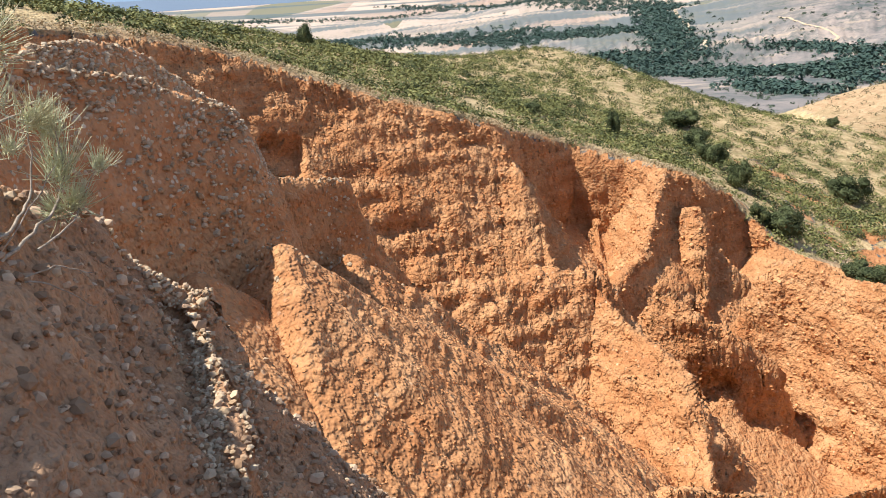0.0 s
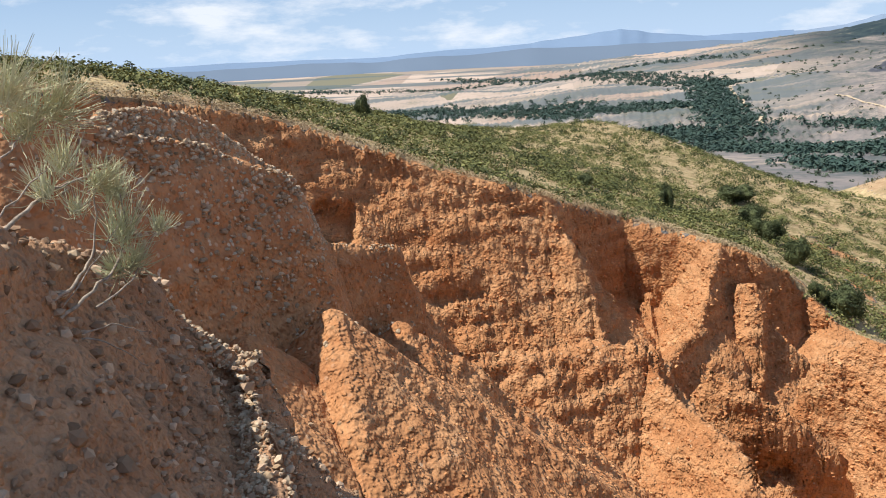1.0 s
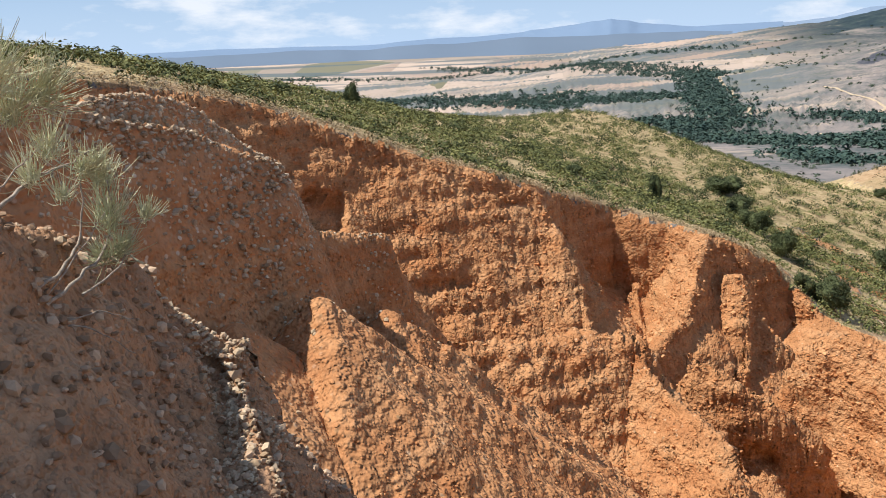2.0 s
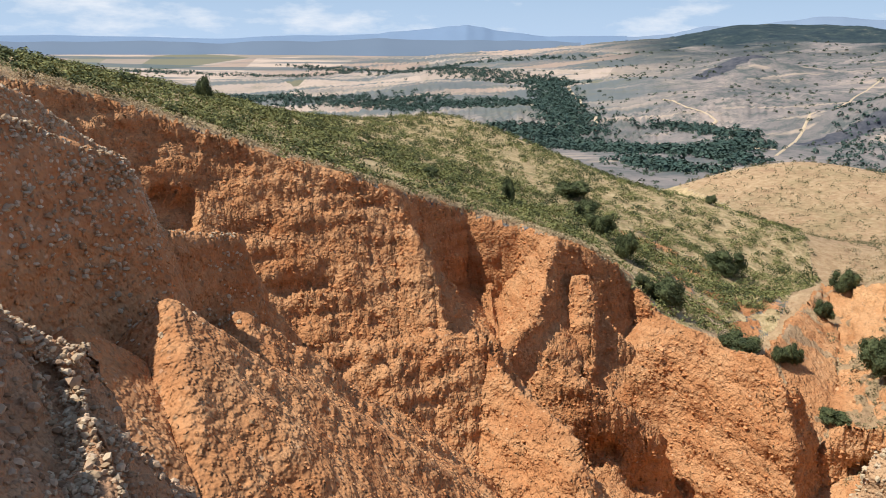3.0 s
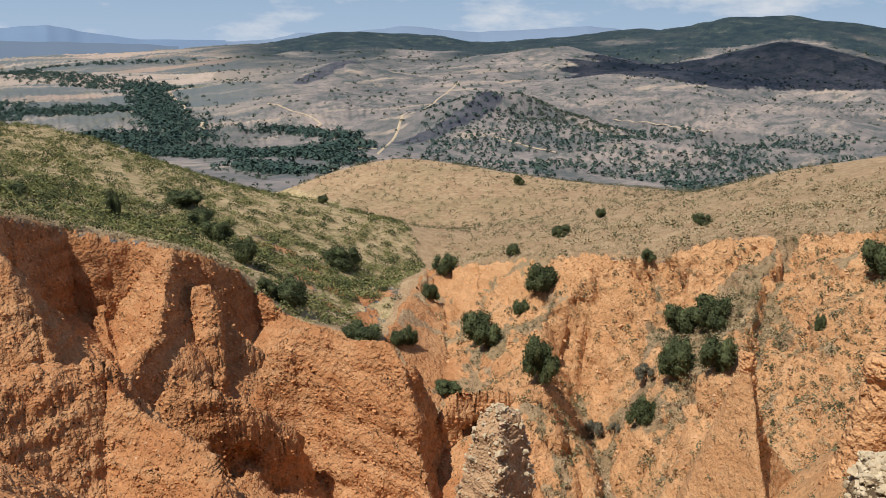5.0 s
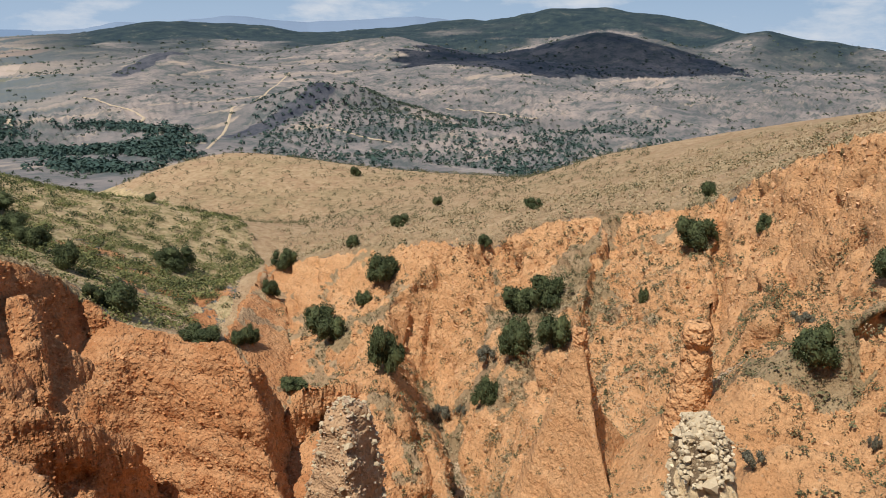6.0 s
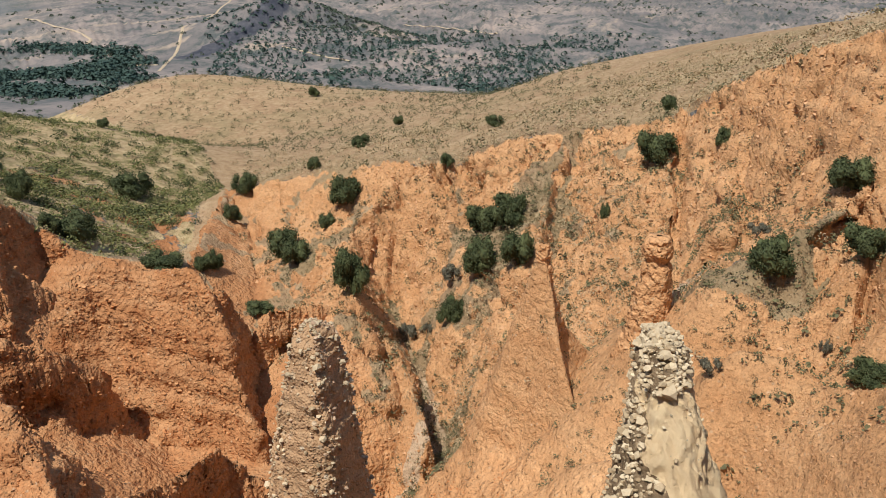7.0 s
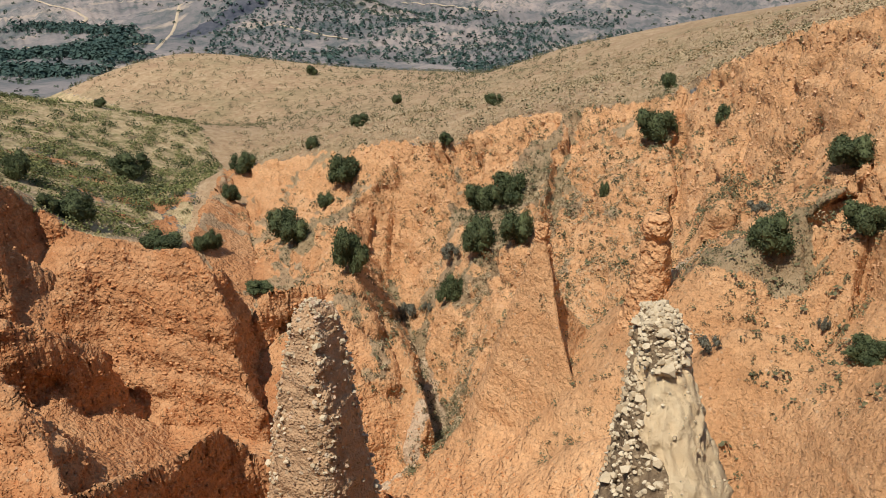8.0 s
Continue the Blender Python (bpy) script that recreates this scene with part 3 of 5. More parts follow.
def skin_weights():
    d = np.hypot(SKIN[:, None, 0] - SKIN[None, :, 0], SKIN[:, None, 1] - SKIN[None, :, 1])
    n = len(SKIN)
    A = np.zeros((n + 3, n + 3))
    A[:n, :n] = d ** 1.4 - 0.4 * np.eye(n)
    A[:n, n:] = np.c_[np.ones(n), SKIN[:, :2] / 100]
    A[n:, :n] = A[:n, n:].T
    return np.linalg.solve(A, np.r_[SKIN[:, 2], 0, 0, 0])


SKIN_W = skin_weights()


def skin(x, y):
    z = SKIN_W[-3] + SKIN_W[-2] * x / 100 + SKIN_W[-1] * y / 100
    for p, w in zip(SKIN, SKIN_W):
        z = z + w * np.hypot(x - p[0], y - p[1]) ** 1.4
    return z


def relief(X, Y):
    """Ground height and what covers it, on arrays: 0 earth, 1 scrub, 2 straw, 3 far land."""
    d0 = np.hypot(X, Y)
    within = inside(X, Y, GULLY)
    Zb = base_level(X, Y)
    near = (d0 < 440) & ~within
    w = smooth(310, 430, d0[near])
    Zb[near] = skin(X[near], Y[near]) * (1 - w) + Zb[near] * w
    az = np.degrees(np.arctan2(X, Y))
    valley = np.interp(d0, (60, 90, 118, 190, 260), (21, 31, 33.5, 30, 24))
    kind = np.where(d0 < 340, np.where((az < valley) & (Y > 0), 1, 2), 3)
    kind = np.where(within, 0, kind)
    wob = 0.5 * fbm(X / 5, Y / 5, 0 * X, 2, 11)
    for pts, front, back, kinds, r in RIDGES:
        reach = 75 if d0.size and kinds[0] != "hill" else 2500
        lo, hi = pts.min(0) - reach, pts.max(0) + reach
        box = (X > lo[0]) & (X < hi[0]) & (Y > lo[1]) & (Y < hi[1])
        if kinds[0] == "rim":
            box &= within
        elif kinds[0] == "hill":
            box &= d0 > 430
        x, y = X[box], Y[box]
        best = np.full(x.shape, -1e9)
        for a, b in zip(pts[:-1], pts[1:]):
            ab = b[:2] - a[:2]
            t = np.clip(((x - a[0]) * ab[0] + (y - a[1]) * ab[1]) / (ab @ ab + 1e-9), 0, 1)
            d = np.hypot(x - a[0] - t * ab[0], y - a[1] - t * ab[1])
            side = np.clip(0.5 - 1.3 * (ab[0] * (y - a[1]) - ab[1] * (x - a[0])) / (np.hypot(*ab) * d + 1e-6), 0, 1)
            if kinds[0] == "rim":
                side = np.ones(x.shape)
            w = d * (1 + 0.12 * np.clip(wob[box], -1, 1))
            if kinds[0] == "channel":
                z = a[2] + t * (b[2] - a[2]) + side * np.interp(w, *zip(*front)) + (1 - side) * np.interp(w, *zip(*back))
                Zb[box] = np.where(within[box], np.minimum(Zb[box], z), Zb[box])
                continue
            z = a[2] + t * (b[2] - a[2]) - side * fall(w, front, r) - (1 - side) * fall(w, back, r)
            best = np.maximum(best, z)
        if kinds[0] == "hill":
            best = best + (0.12 if kinds[1] == "calm" else 1.0) * (16 * fbm(x / 330, y / 330, 0 * x, 3, 8) + 9 * np.abs(perlin(x / 120, y / 120, 0 * x, 9)) * smooth(1500, 1000, d0[box]))
        if kinds[0] == "channel":
            continue
        up = best > Zb[box]
        if kinds[0] == "earth":
            up &= within[box] | (best > Zb[box] + 0.5) & (d0[box] < 85)
        if kinds[0] == "hill":
            h = np.clip(0.5 + (best - Zb[box]) / 24, 0, 1)
            best = Zb[box] * (1 - h) + best * h + 12 * h * (1 - h)
            up = h > 0
        Zb[box] = np.where(up, best, Zb[box])
        kind[box] = np.where(up, 3 if kinds[0] == "hill" else 0, kind[box])
    return Zb, kind


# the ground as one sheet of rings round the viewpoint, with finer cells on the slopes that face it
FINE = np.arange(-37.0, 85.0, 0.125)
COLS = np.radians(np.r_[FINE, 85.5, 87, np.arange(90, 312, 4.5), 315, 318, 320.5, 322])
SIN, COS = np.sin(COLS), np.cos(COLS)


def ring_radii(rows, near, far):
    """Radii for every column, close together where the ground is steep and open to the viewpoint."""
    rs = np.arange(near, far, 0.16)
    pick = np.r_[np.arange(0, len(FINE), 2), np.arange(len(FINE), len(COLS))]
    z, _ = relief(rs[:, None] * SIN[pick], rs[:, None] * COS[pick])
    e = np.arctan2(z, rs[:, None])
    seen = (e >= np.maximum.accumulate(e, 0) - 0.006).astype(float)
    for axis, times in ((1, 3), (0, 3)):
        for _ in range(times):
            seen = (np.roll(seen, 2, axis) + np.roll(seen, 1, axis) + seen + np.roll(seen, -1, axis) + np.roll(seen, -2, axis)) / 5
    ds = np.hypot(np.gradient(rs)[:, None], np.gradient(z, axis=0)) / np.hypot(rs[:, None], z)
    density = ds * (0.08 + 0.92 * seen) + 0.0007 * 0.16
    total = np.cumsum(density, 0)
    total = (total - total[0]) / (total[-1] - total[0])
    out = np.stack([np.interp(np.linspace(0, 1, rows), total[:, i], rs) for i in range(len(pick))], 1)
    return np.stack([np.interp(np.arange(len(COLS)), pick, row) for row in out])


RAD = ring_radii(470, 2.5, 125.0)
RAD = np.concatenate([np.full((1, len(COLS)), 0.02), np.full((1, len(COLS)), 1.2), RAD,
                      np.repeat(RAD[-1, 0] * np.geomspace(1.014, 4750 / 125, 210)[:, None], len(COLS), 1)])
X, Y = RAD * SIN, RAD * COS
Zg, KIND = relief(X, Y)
dist = np.hypot(X, Y)


def sheet_normals(P):
    along = np.roll(P, -1, 1) - np.roll(P, 1, 1)
    out = np.gradient(P, axis=0)
    n = np.cross(along, out)
    n /= np.linalg.norm(n, axis=-1, keepdims=True) + 1e-12
    return n * np.sign(n[..., 2:] + 1e-9)


def near_line(line, reach):
    p = np.array(line)
    best = np.full(X.shape, 1e9)
    for a, b in zip(p[:-1], p[1:]):
        ab = b[:2] - a[:2]
        t = np.clip(((X - a[0]) * ab[0] + (Y - a[1]) * ab[1]) / (ab @ ab), 0, 1)
        best = np.minimum(best, np.hypot(X - a[0] - t * ab[0], Y - a[1] - t * ab[1]))
    return smooth(reach, reach * 0.3, best)


# erosion: flutes, ledges and lumps pushed out along the surface
NRM = sheet_normals(np.stack([X, Y, Zg], -1))
nz = NRM[..., 2]
steep = smooth(0.92, 0.6, nz) * (KIND == 0) * smooth(130, 90, dist)
soft_ground = smooth(400, 100, dist) * (1 - steep)
smoothed = smooth(30, 36, X + 0.35 * (30 - Y) + 1.5 * fbm(X / 4, Y / 4, 0 * X, 2, 23))
spur_side = smooth(-2, -5, X) * smooth(40, 33, Y)
CONE = [(34.97, 23.27, -14.57), (34.42, 22.28, -16.56), (33.43, 21.03, -18.81), (32.57, 19.57, -20.94), (31.66, 17.76, -22.79), (30.65, 15.84, -26.39)]


def billow(x, y, z, seed):
    """Rounded lumps with sharp creases between them."""
    return np.abs(perlin(x, y, z, seed))


def rough_wall(x, y, z):
    """Hard conglomerate: uneven faces, ledges, lumps the size of fists and heads."""
    return (0.45 * fbm(x / 3.2, y / 3.2, z / 7, 2, 1) + 0.28 * perlin(x / 6, y / 6, z * 1.2, 3) + 0.17 * perlin(x / 1.8, y / 1.8, z * 3.0, 33)
            + 0.40 * billow(x / 0.9, y / 0.9, z / 0.6, 4) + 0.24 * billow(x / 0.42, y / 0.42, z / 0.34, 7) + 0.07 * perlin(x / 0.2, y / 0.2, z / 0.18, 8))


def soft_slope(x, y, z, far):
    """Washed earth: gullies running down, fine rills between them, faint beds, crumbs."""
    bend = 0.6 * fbm(x / 5, y / 5, z / 8, 2, 35)
    deep = np.abs(perlin(x / 3.4 + bend, y / 3.4, z / 15, 37))
    fine = np.abs(perlin(x / 1.3 + bend, y / 1.3, z / 6, 39))
    return (far * (0.5 * fbm(x / 7, y / 7, z / 14, 2, 13) - 0.6 * smooth(0.16, 0.0, deep) + 0.5 * deep - 0.26 * smooth(0.2, 0.0, fine))
            + (0.08 + 0.22 * smooth(46, 54, x) * smooth(40, 30, y)) * perlin(x / 8, y / 8, z * 1.4, 3) + 0.16 * billow(x / 0.9, y / 0.9, z / 0.7, 4) + 0.12 * billow(x / 0.4, y / 0.4, z / 0.35, 7))


near = dist < 130
push = np.zeros(X.shape)
wall = rough_wall(X[near], Y[near], Zg[near]) * (1 - 0.45 * spur_side[near]) * (0.45 + 0.55 * smooth(22, 40, dist[near]))
slope = soft_slope(X[near], Y[near], Zg[near], smooth(37, 47, dist[near])) * (1 - 0.8 * near_line(CONE, 9)[near])
push[near] = steep[near] * wall * (1 - smoothed[near]) + smoothed[near] * (KIND == 0)[near] * smooth(0.98, 0.85, nz)[near] * slope
push += soft_ground * 0.18 * fbm(X / 4, Y / 4, Zg / 4, 3, 6)
ragged = np.zeros(X.shape)
ragged[near] = fbm(X[near] / 1.3, Y[near] / 1.3, Zg[near] / 1.6, 3, 49)
for hx, hy, hz, wide, high, deep in HOLLOWS:
    q = ((X - hx) / wide) ** 2 + ((Y - hy) / wide) ** 2 + ((Zg - hz) / high) ** 2
    push -= deep * steep * smooth(1.0, 0.45, q + 0.9 * ragged)
POS = np.stack([X, Y, Zg], -1) + push[..., None] * NRM
PX, PY, PZ = POS[..., 0], POS[..., 1], POS[..., 2]

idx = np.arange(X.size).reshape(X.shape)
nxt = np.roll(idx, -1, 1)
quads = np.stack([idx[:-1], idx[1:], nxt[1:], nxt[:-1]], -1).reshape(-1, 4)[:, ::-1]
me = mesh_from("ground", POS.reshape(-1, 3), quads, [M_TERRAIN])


def put_attribute(me, name, values):
    a = me.attributes.new(name, "FLOAT", "POINT")
    a.data.foreach_set("value", np.asarray(values, np.float32).ravel())


strip = np.maximum.reduce([near_line([(37.6, 15.5), (37.5, 13.5), (38.3, 11.3), (41.4, 10.3)], 1.8), 0.5 * near_line([(48.6, 46.5), (47.4, 40.1), (49.5, 38.5), (54.3, 38.1), (57.5, 38.7)], 7), 0.45 * near_line([(42.73, 36.2, -27.08), (39.71, 33.57, -29.19), (37.96, 32.54, -32.18)], 3.5)])
patch = (KIND == 0) * smooth(30, 38, X) * smooth(0.3, 0.6, fbm(X / 5.5, Y / 5.5, Zg / 9, 3, 15) + 0.5 * fbm(X / 1.1, Y / 1.1, Zg / 1.5, 2, 16) + 2.2 * (nz - 0.74) - 0.8 * smooth(30, 24, Y) + 1.6 * strip)
EARTH_AT = (KIND == 0) * (1 - 0.85 * patch)
put_attribute(me, "smoothed", smoothed * (KIND == 0))
bare = (KIND == 1) * np.maximum(near_line([(41.9, 101.3), (44.1, 97.1), (44.7, 90.1), (43.7, 83.6), (43.5, 79.0)], 9) * smooth(-0.25, 0.25, fbm(X / 4, Y / 4, 0 * X, 3, 45)),
                                near_line(FAR_RIM[6:], 5) * smooth(0.0, 0.3, fbm(X / 3, Y / 3, 0 * X, 2, 46)))
put_attribute(me, "earth", np.maximum(EARTH_AT, 0.8 * bare))
rim_dry = (KIND == 1) * near_line(FAR_RIM, 4.5) * smooth(-0.5, 0.0, fbm(X / 3, Y / 3, 0 * X, 2, 48))
put_attribute(me, "scrub", (KIND == 1) * (1 - bare) * (1 - rim_dry))
put_attribute(me, "close", smooth(330, 180, dist))
put_attribute(me, "pale", smooth(22, 35, X + 0.5 * (28 - Y) + 3 * fbm(X / 9, Y / 9, 0 * X, 2, 19)))
put_attribute(me, "straw", np.maximum.reduce([KIND == 2, patch > 0.02, rim_dry]))
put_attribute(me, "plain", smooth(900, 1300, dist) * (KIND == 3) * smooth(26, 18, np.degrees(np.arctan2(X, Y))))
AZ = np.degrees(np.arctan2(X, Y))
put_attribute(me, "hazy_forest", smooth(1750, 2400, dist) * (KIND == 3) * smooth(-75, -45, Zg) * smooth(15, 24, AZ) * np.maximum(smooth(2500, 2850, dist), smooth(-0.45, 0.05, fbm(X / 300, Y / 300, 0 * X, 3, 17))))
put_attribute(me, "wash", np.maximum.reduce([near_line(CHANNEL[2:], 0.95), near_line([(42.82, 19.37, -15.8), (39.97, 17.16, -16.81), (40.2, 16.63, -16.73), (41.74, 15.44, -15.22)], 0.9), near_line([(36.4, 66.1), (38.5, 75.0), (36.4, 78.9), (32.6, 79.2), (29.5, 80.5)], 0.8), near_line([(65.9, 31.0), (64.6, 28.5), (63.4, 26.0), (62.0, 23.6), (60.0, 20.5), (58.0, 17.4)], 1.0)]) * (dist < 90) * 0.95)
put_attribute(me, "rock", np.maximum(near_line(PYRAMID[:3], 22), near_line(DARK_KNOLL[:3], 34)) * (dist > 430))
put_attribute(me, "pebbly", smooth(-2, -6, X) * smooth(40, 33, Y) * np.where(Zg > -5.5, 0.9, 0.2))
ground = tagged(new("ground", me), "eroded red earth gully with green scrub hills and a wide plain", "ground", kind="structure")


# ---- reading heights off the ground ----
def cell_at(x, y):
    """Row, column and the fractions within that cell of the sheet."""
    x, y = np.atleast_1d(np.asarray(x, float)), np.atleast_1d(np.asarray(y, float))
    a, r = np.arctan2(x, y), np.hypot(x, y)
    a = np.where(a < COLS[0], a + 2 * np.pi, a)
    i = np.clip(np.searchsorted(COLS, a) - 1, 0, len(COLS) - 2)
    u = np.clip((a - COLS[i]) / (COLS[i + 1] - COLS[i]), 0, 1)
    lo, hi = np.zeros(r.shape, int), np.full(r.shape, len(RAD) - 1)
    for _ in range(11):
        mid = (lo + hi) // 2
        below = RAD[mid, i] * (1 - u) + RAD[mid, i + 1] * u <= r
        lo, hi = np.where(below, mid, lo), np.where(below, hi, mid)
    j = np.clip(lo, 0, len(RAD) - 2)
    r0, r1 = RAD[j, i] * (1 - u) + RAD[j, i + 1] * u, RAD[j + 1, i] * (1 - u) + RAD[j + 1, i + 1] * u
    return j, i, np.clip((r - r0) / (r1 - r0 + 1e-9), 0, 1), u


def ground_z(x, y):
    j, i, v, u = cell_at(x, y)
    return PZ[j, i] * (1 - u) * (1 - v) + PZ[j, i + 1] * u * (1 - v) + PZ[j + 1, i] * (1 - u) * v + PZ[j + 1, i + 1] * u * v


def kind_at(x, y):
    j, i, _, _ = cell_at(x, y)
    return KIND[j, i]


def on_sheet(ok, weight, count, r):
    """Points spread over the cells where ok holds, by area times weight."""
    j, i = np.nonzero(ok[:-1, :-1])
    a, b, c, d = POS[j, i], POS[j, i + 1], POS[j + 1, i], POS[j + 1, i + 1]
    area = np.linalg.norm(np.cross(b - a, c - a), axis=-1) * weight[j, i]
    pick = r.choice(len(i), count, p=area / area.sum())
    u, v = r.random(count)[:, None], r.random(count)[:, None]
    return a[pick] * (1 - u) * (1 - v) + b[pick] * u * (1 - v) + c[pick] * (1 - u) * v + d[pick] * u * v


# ---- far ranges on the horizon, haze painted into their blue colour ----
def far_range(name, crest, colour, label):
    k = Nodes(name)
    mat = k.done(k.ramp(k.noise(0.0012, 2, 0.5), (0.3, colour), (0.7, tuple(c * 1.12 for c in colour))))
    pts = np.array(crest)
    s = np.linspace(0, len(pts) - 1, 260)
    top = np.stack([np.interp(s, np.arange(len(pts)), pts[:, i]) for i in range(3)], -1)
    top[:, 2] += 8 * fbm(s * 1.2, 0 * s, 0 * s + 3, 2, 21)
    out = top[:, :2] / np.hypot(top[:, 0], top[:, 1])[:, None]
    rows = []
    for run, drop in ((-60, 14), (0, 0), (160, 55), (420, 130), (700, 260)):
        z = top[:, 2] - drop + 0
        rows.append(np.c_[top[:, 0] - out[:, 0] * run, top[:, 1] - out[:, 1] * run, z])
    v = np.concatenate(rows)
    n = len(s)
    f = [(r * n + i, r * n + i + 1, (r + 1) * n + i + 1, (r + 1) * n + i) for r in range(4) for i in range(n - 1)]
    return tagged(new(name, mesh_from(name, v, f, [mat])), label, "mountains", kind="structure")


far_range("backdrop", [(-1807.0, 2997.5, 4.6), (-1494.2, 3165.1, -19.7), (-1126.1, 3313.9, -28.4), (-708.5, 3427.6, -24.7), (-392.3, 3477.9, -25.2), (-118.5, 3498.0, -21.1), (152.9, 3496.7, -10.6), (413.9, 3475.4, -11.2), (749.3, 3418.8, -10.1), (1019.1, 3348.3, -17.3)], (0.12, 0.16, 0.215), "low hills hazed blue-grey at the end of the plain")
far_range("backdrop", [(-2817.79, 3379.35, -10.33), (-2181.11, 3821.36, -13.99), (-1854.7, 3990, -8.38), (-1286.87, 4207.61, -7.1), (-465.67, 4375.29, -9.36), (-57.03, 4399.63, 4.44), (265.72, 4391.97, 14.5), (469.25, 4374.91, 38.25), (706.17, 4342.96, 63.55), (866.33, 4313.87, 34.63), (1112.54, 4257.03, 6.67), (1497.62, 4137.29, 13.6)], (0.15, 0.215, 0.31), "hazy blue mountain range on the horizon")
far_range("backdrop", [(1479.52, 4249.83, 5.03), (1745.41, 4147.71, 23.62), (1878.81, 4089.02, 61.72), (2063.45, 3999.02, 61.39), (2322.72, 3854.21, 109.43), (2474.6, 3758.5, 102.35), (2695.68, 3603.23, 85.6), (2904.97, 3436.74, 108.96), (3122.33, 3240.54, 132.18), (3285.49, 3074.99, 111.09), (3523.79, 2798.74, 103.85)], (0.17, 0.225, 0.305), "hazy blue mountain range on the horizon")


# ---- clouds overhead, whose shadows lie on the far mountains ----
k = Nodes("cloud")
M_CLOUD = k.done(k.ramp(k.noise(0.01, 4), (0.3, 0.75), (0.7, 0.9)))
thin, veil = k.n.new("ShaderNodeBsdfTransparent"), k.n.new("ShaderNodeMixShader")
veil.inputs[0].default_value = 0.28
k.l.new(k.bsdf.outputs[0], veil.inputs[1])
k.l.new(thin.outputs[0], veil.inputs[2])
k.l.new(veil.outputs[0], k.n["Material Output"].inputs["Surface"])


def cloud(x, y, wide, deep, high=900):
    """A flat-based cloud that shades the ground at (x, y)."""
    up = (high - float(ground_z(x, y)[0])) / SUN_DIR.z
    cx, cy = x + SUN_DIR.x * up, y + SUN_DIR.y * up
    u, v = np.meshgrid(np.linspace(0, 2 * np.pi, 72, endpoint=False), np.linspace(0, np.pi, 28), indexing="ij")
    n = 1 + 0.35 * fbm(3 * np.cos(u) * np.sin(v) + x, 3 * np.sin(u) * np.sin(v), 2 * np.cos(v), 4, 71)
    a, b = wide * n * np.cos(u) * np.sin(v), deep * n * np.sin(u) * np.sin(v)
    p = np.stack([cx + 0.6 * a + 0.8 * b, cy - 0.8 * a + 0.6 * b,
                  high + 60 * n * np.maximum(np.cos(v), -0.15)], -1)
    i = np.arange(72 * 28).reshape(72, 28)
    j = np.roll(i, -1, 0)
    f = np.stack([i[:, :-1], j[:, :-1], j[:, 1:], i[:, 1:]], -1).reshape(-1, 4)
    return tagged(new("cloud", mesh_from("cloud", p.reshape(-1, 3), f, [M_CLOUD])), "white flat-based fair-weather cloud overhead", "cloud", "clouds")


CLOUDS = [(1560, 1060, 300, 230), (1300, 1110, 190, 120)]
for c in CLOUDS:
    cloud(*c)


rng = np.random.default_rng(4)


def unit(v):
    return v / (np.linalg.norm(v, axis=-1, keepdims=True) + 1e-9)


def leaf_quads(centres, normals, sizes, aspect=0.6):
    """One bent leaf clump, a quad, at every centre."""
    n = len(centres)
    a = unit(np.cross(normals, rng.normal(size=(n, 3))))
    b = np.cross(unit(normals), a)
    s = np.asarray(sizes)[:, None]
    v = np.stack([centres - a * s, centres - b * s * aspect + normals * s * 0.25, centres + a * s, centres + b * s * aspect - normals * s * 0.2], 1)
    return v.reshape(-1, 3), np.arange(4 * n).reshape(-1, 4)


def blob_stones(centres, sizes, flat=0.75, seed=0):
    """Angular pebbles: a jittered twelve-point solid at every centre."""
    r = np.random.default_rng(seed)
    g = (1 + 5 ** 0.5) / 2
    ico = unit(np.array([(-1, g, 0), (1, g, 0), (-1, -g, 0), (1, -g, 0), (0, -1, g), (0, 1, g), (0, -1, -g), (0, 1, -g), (g, 0, -1), (g, 0, 1), (-g, 0, -1), (-g, 0, 1)], float))
    tri = np.array([(0, 11, 5), (0, 5, 1), (0, 1, 7), (0, 7, 10), (0, 10, 11), (1, 5, 9), (5, 11, 4), (11, 10, 2), (10, 7, 6), (7, 1, 8),
                    (3, 9, 4), (3, 4, 2), (3, 2, 6), (3, 6, 8), (3, 8, 9), (4, 9, 5), (2, 4, 11), (6, 2, 10), (8, 6, 7), (9, 8, 1)])
    n = len(centres)
    v = ico[None] * (1 + 0.28 * r.normal(size=(n, 12, 1)).clip(-1, 1)) * np.asarray(sizes)[:, None, None]
    v = v * np.stack([np.ones(n), r.uniform(0.7, 1.2, n), r.uniform(0.5, flat + 0.2, n)], -1)[:, None]
    th = r.uniform(0, 6.28, n)
    c, s = np.cos(th)[:, None], np.sin(th)[:, None]
    v = np.stack([v[..., 0] * c - v[..., 1] * s, v[..., 0] * s + v[..., 1] * c, v[..., 2]], -1)
    v = v + np.asarray(centres)[:, None]
    f = tri[None] + (np.arange(n) * 12)[:, None, None]
    return v.reshape(-1, 3), f.reshape(-1, 3)


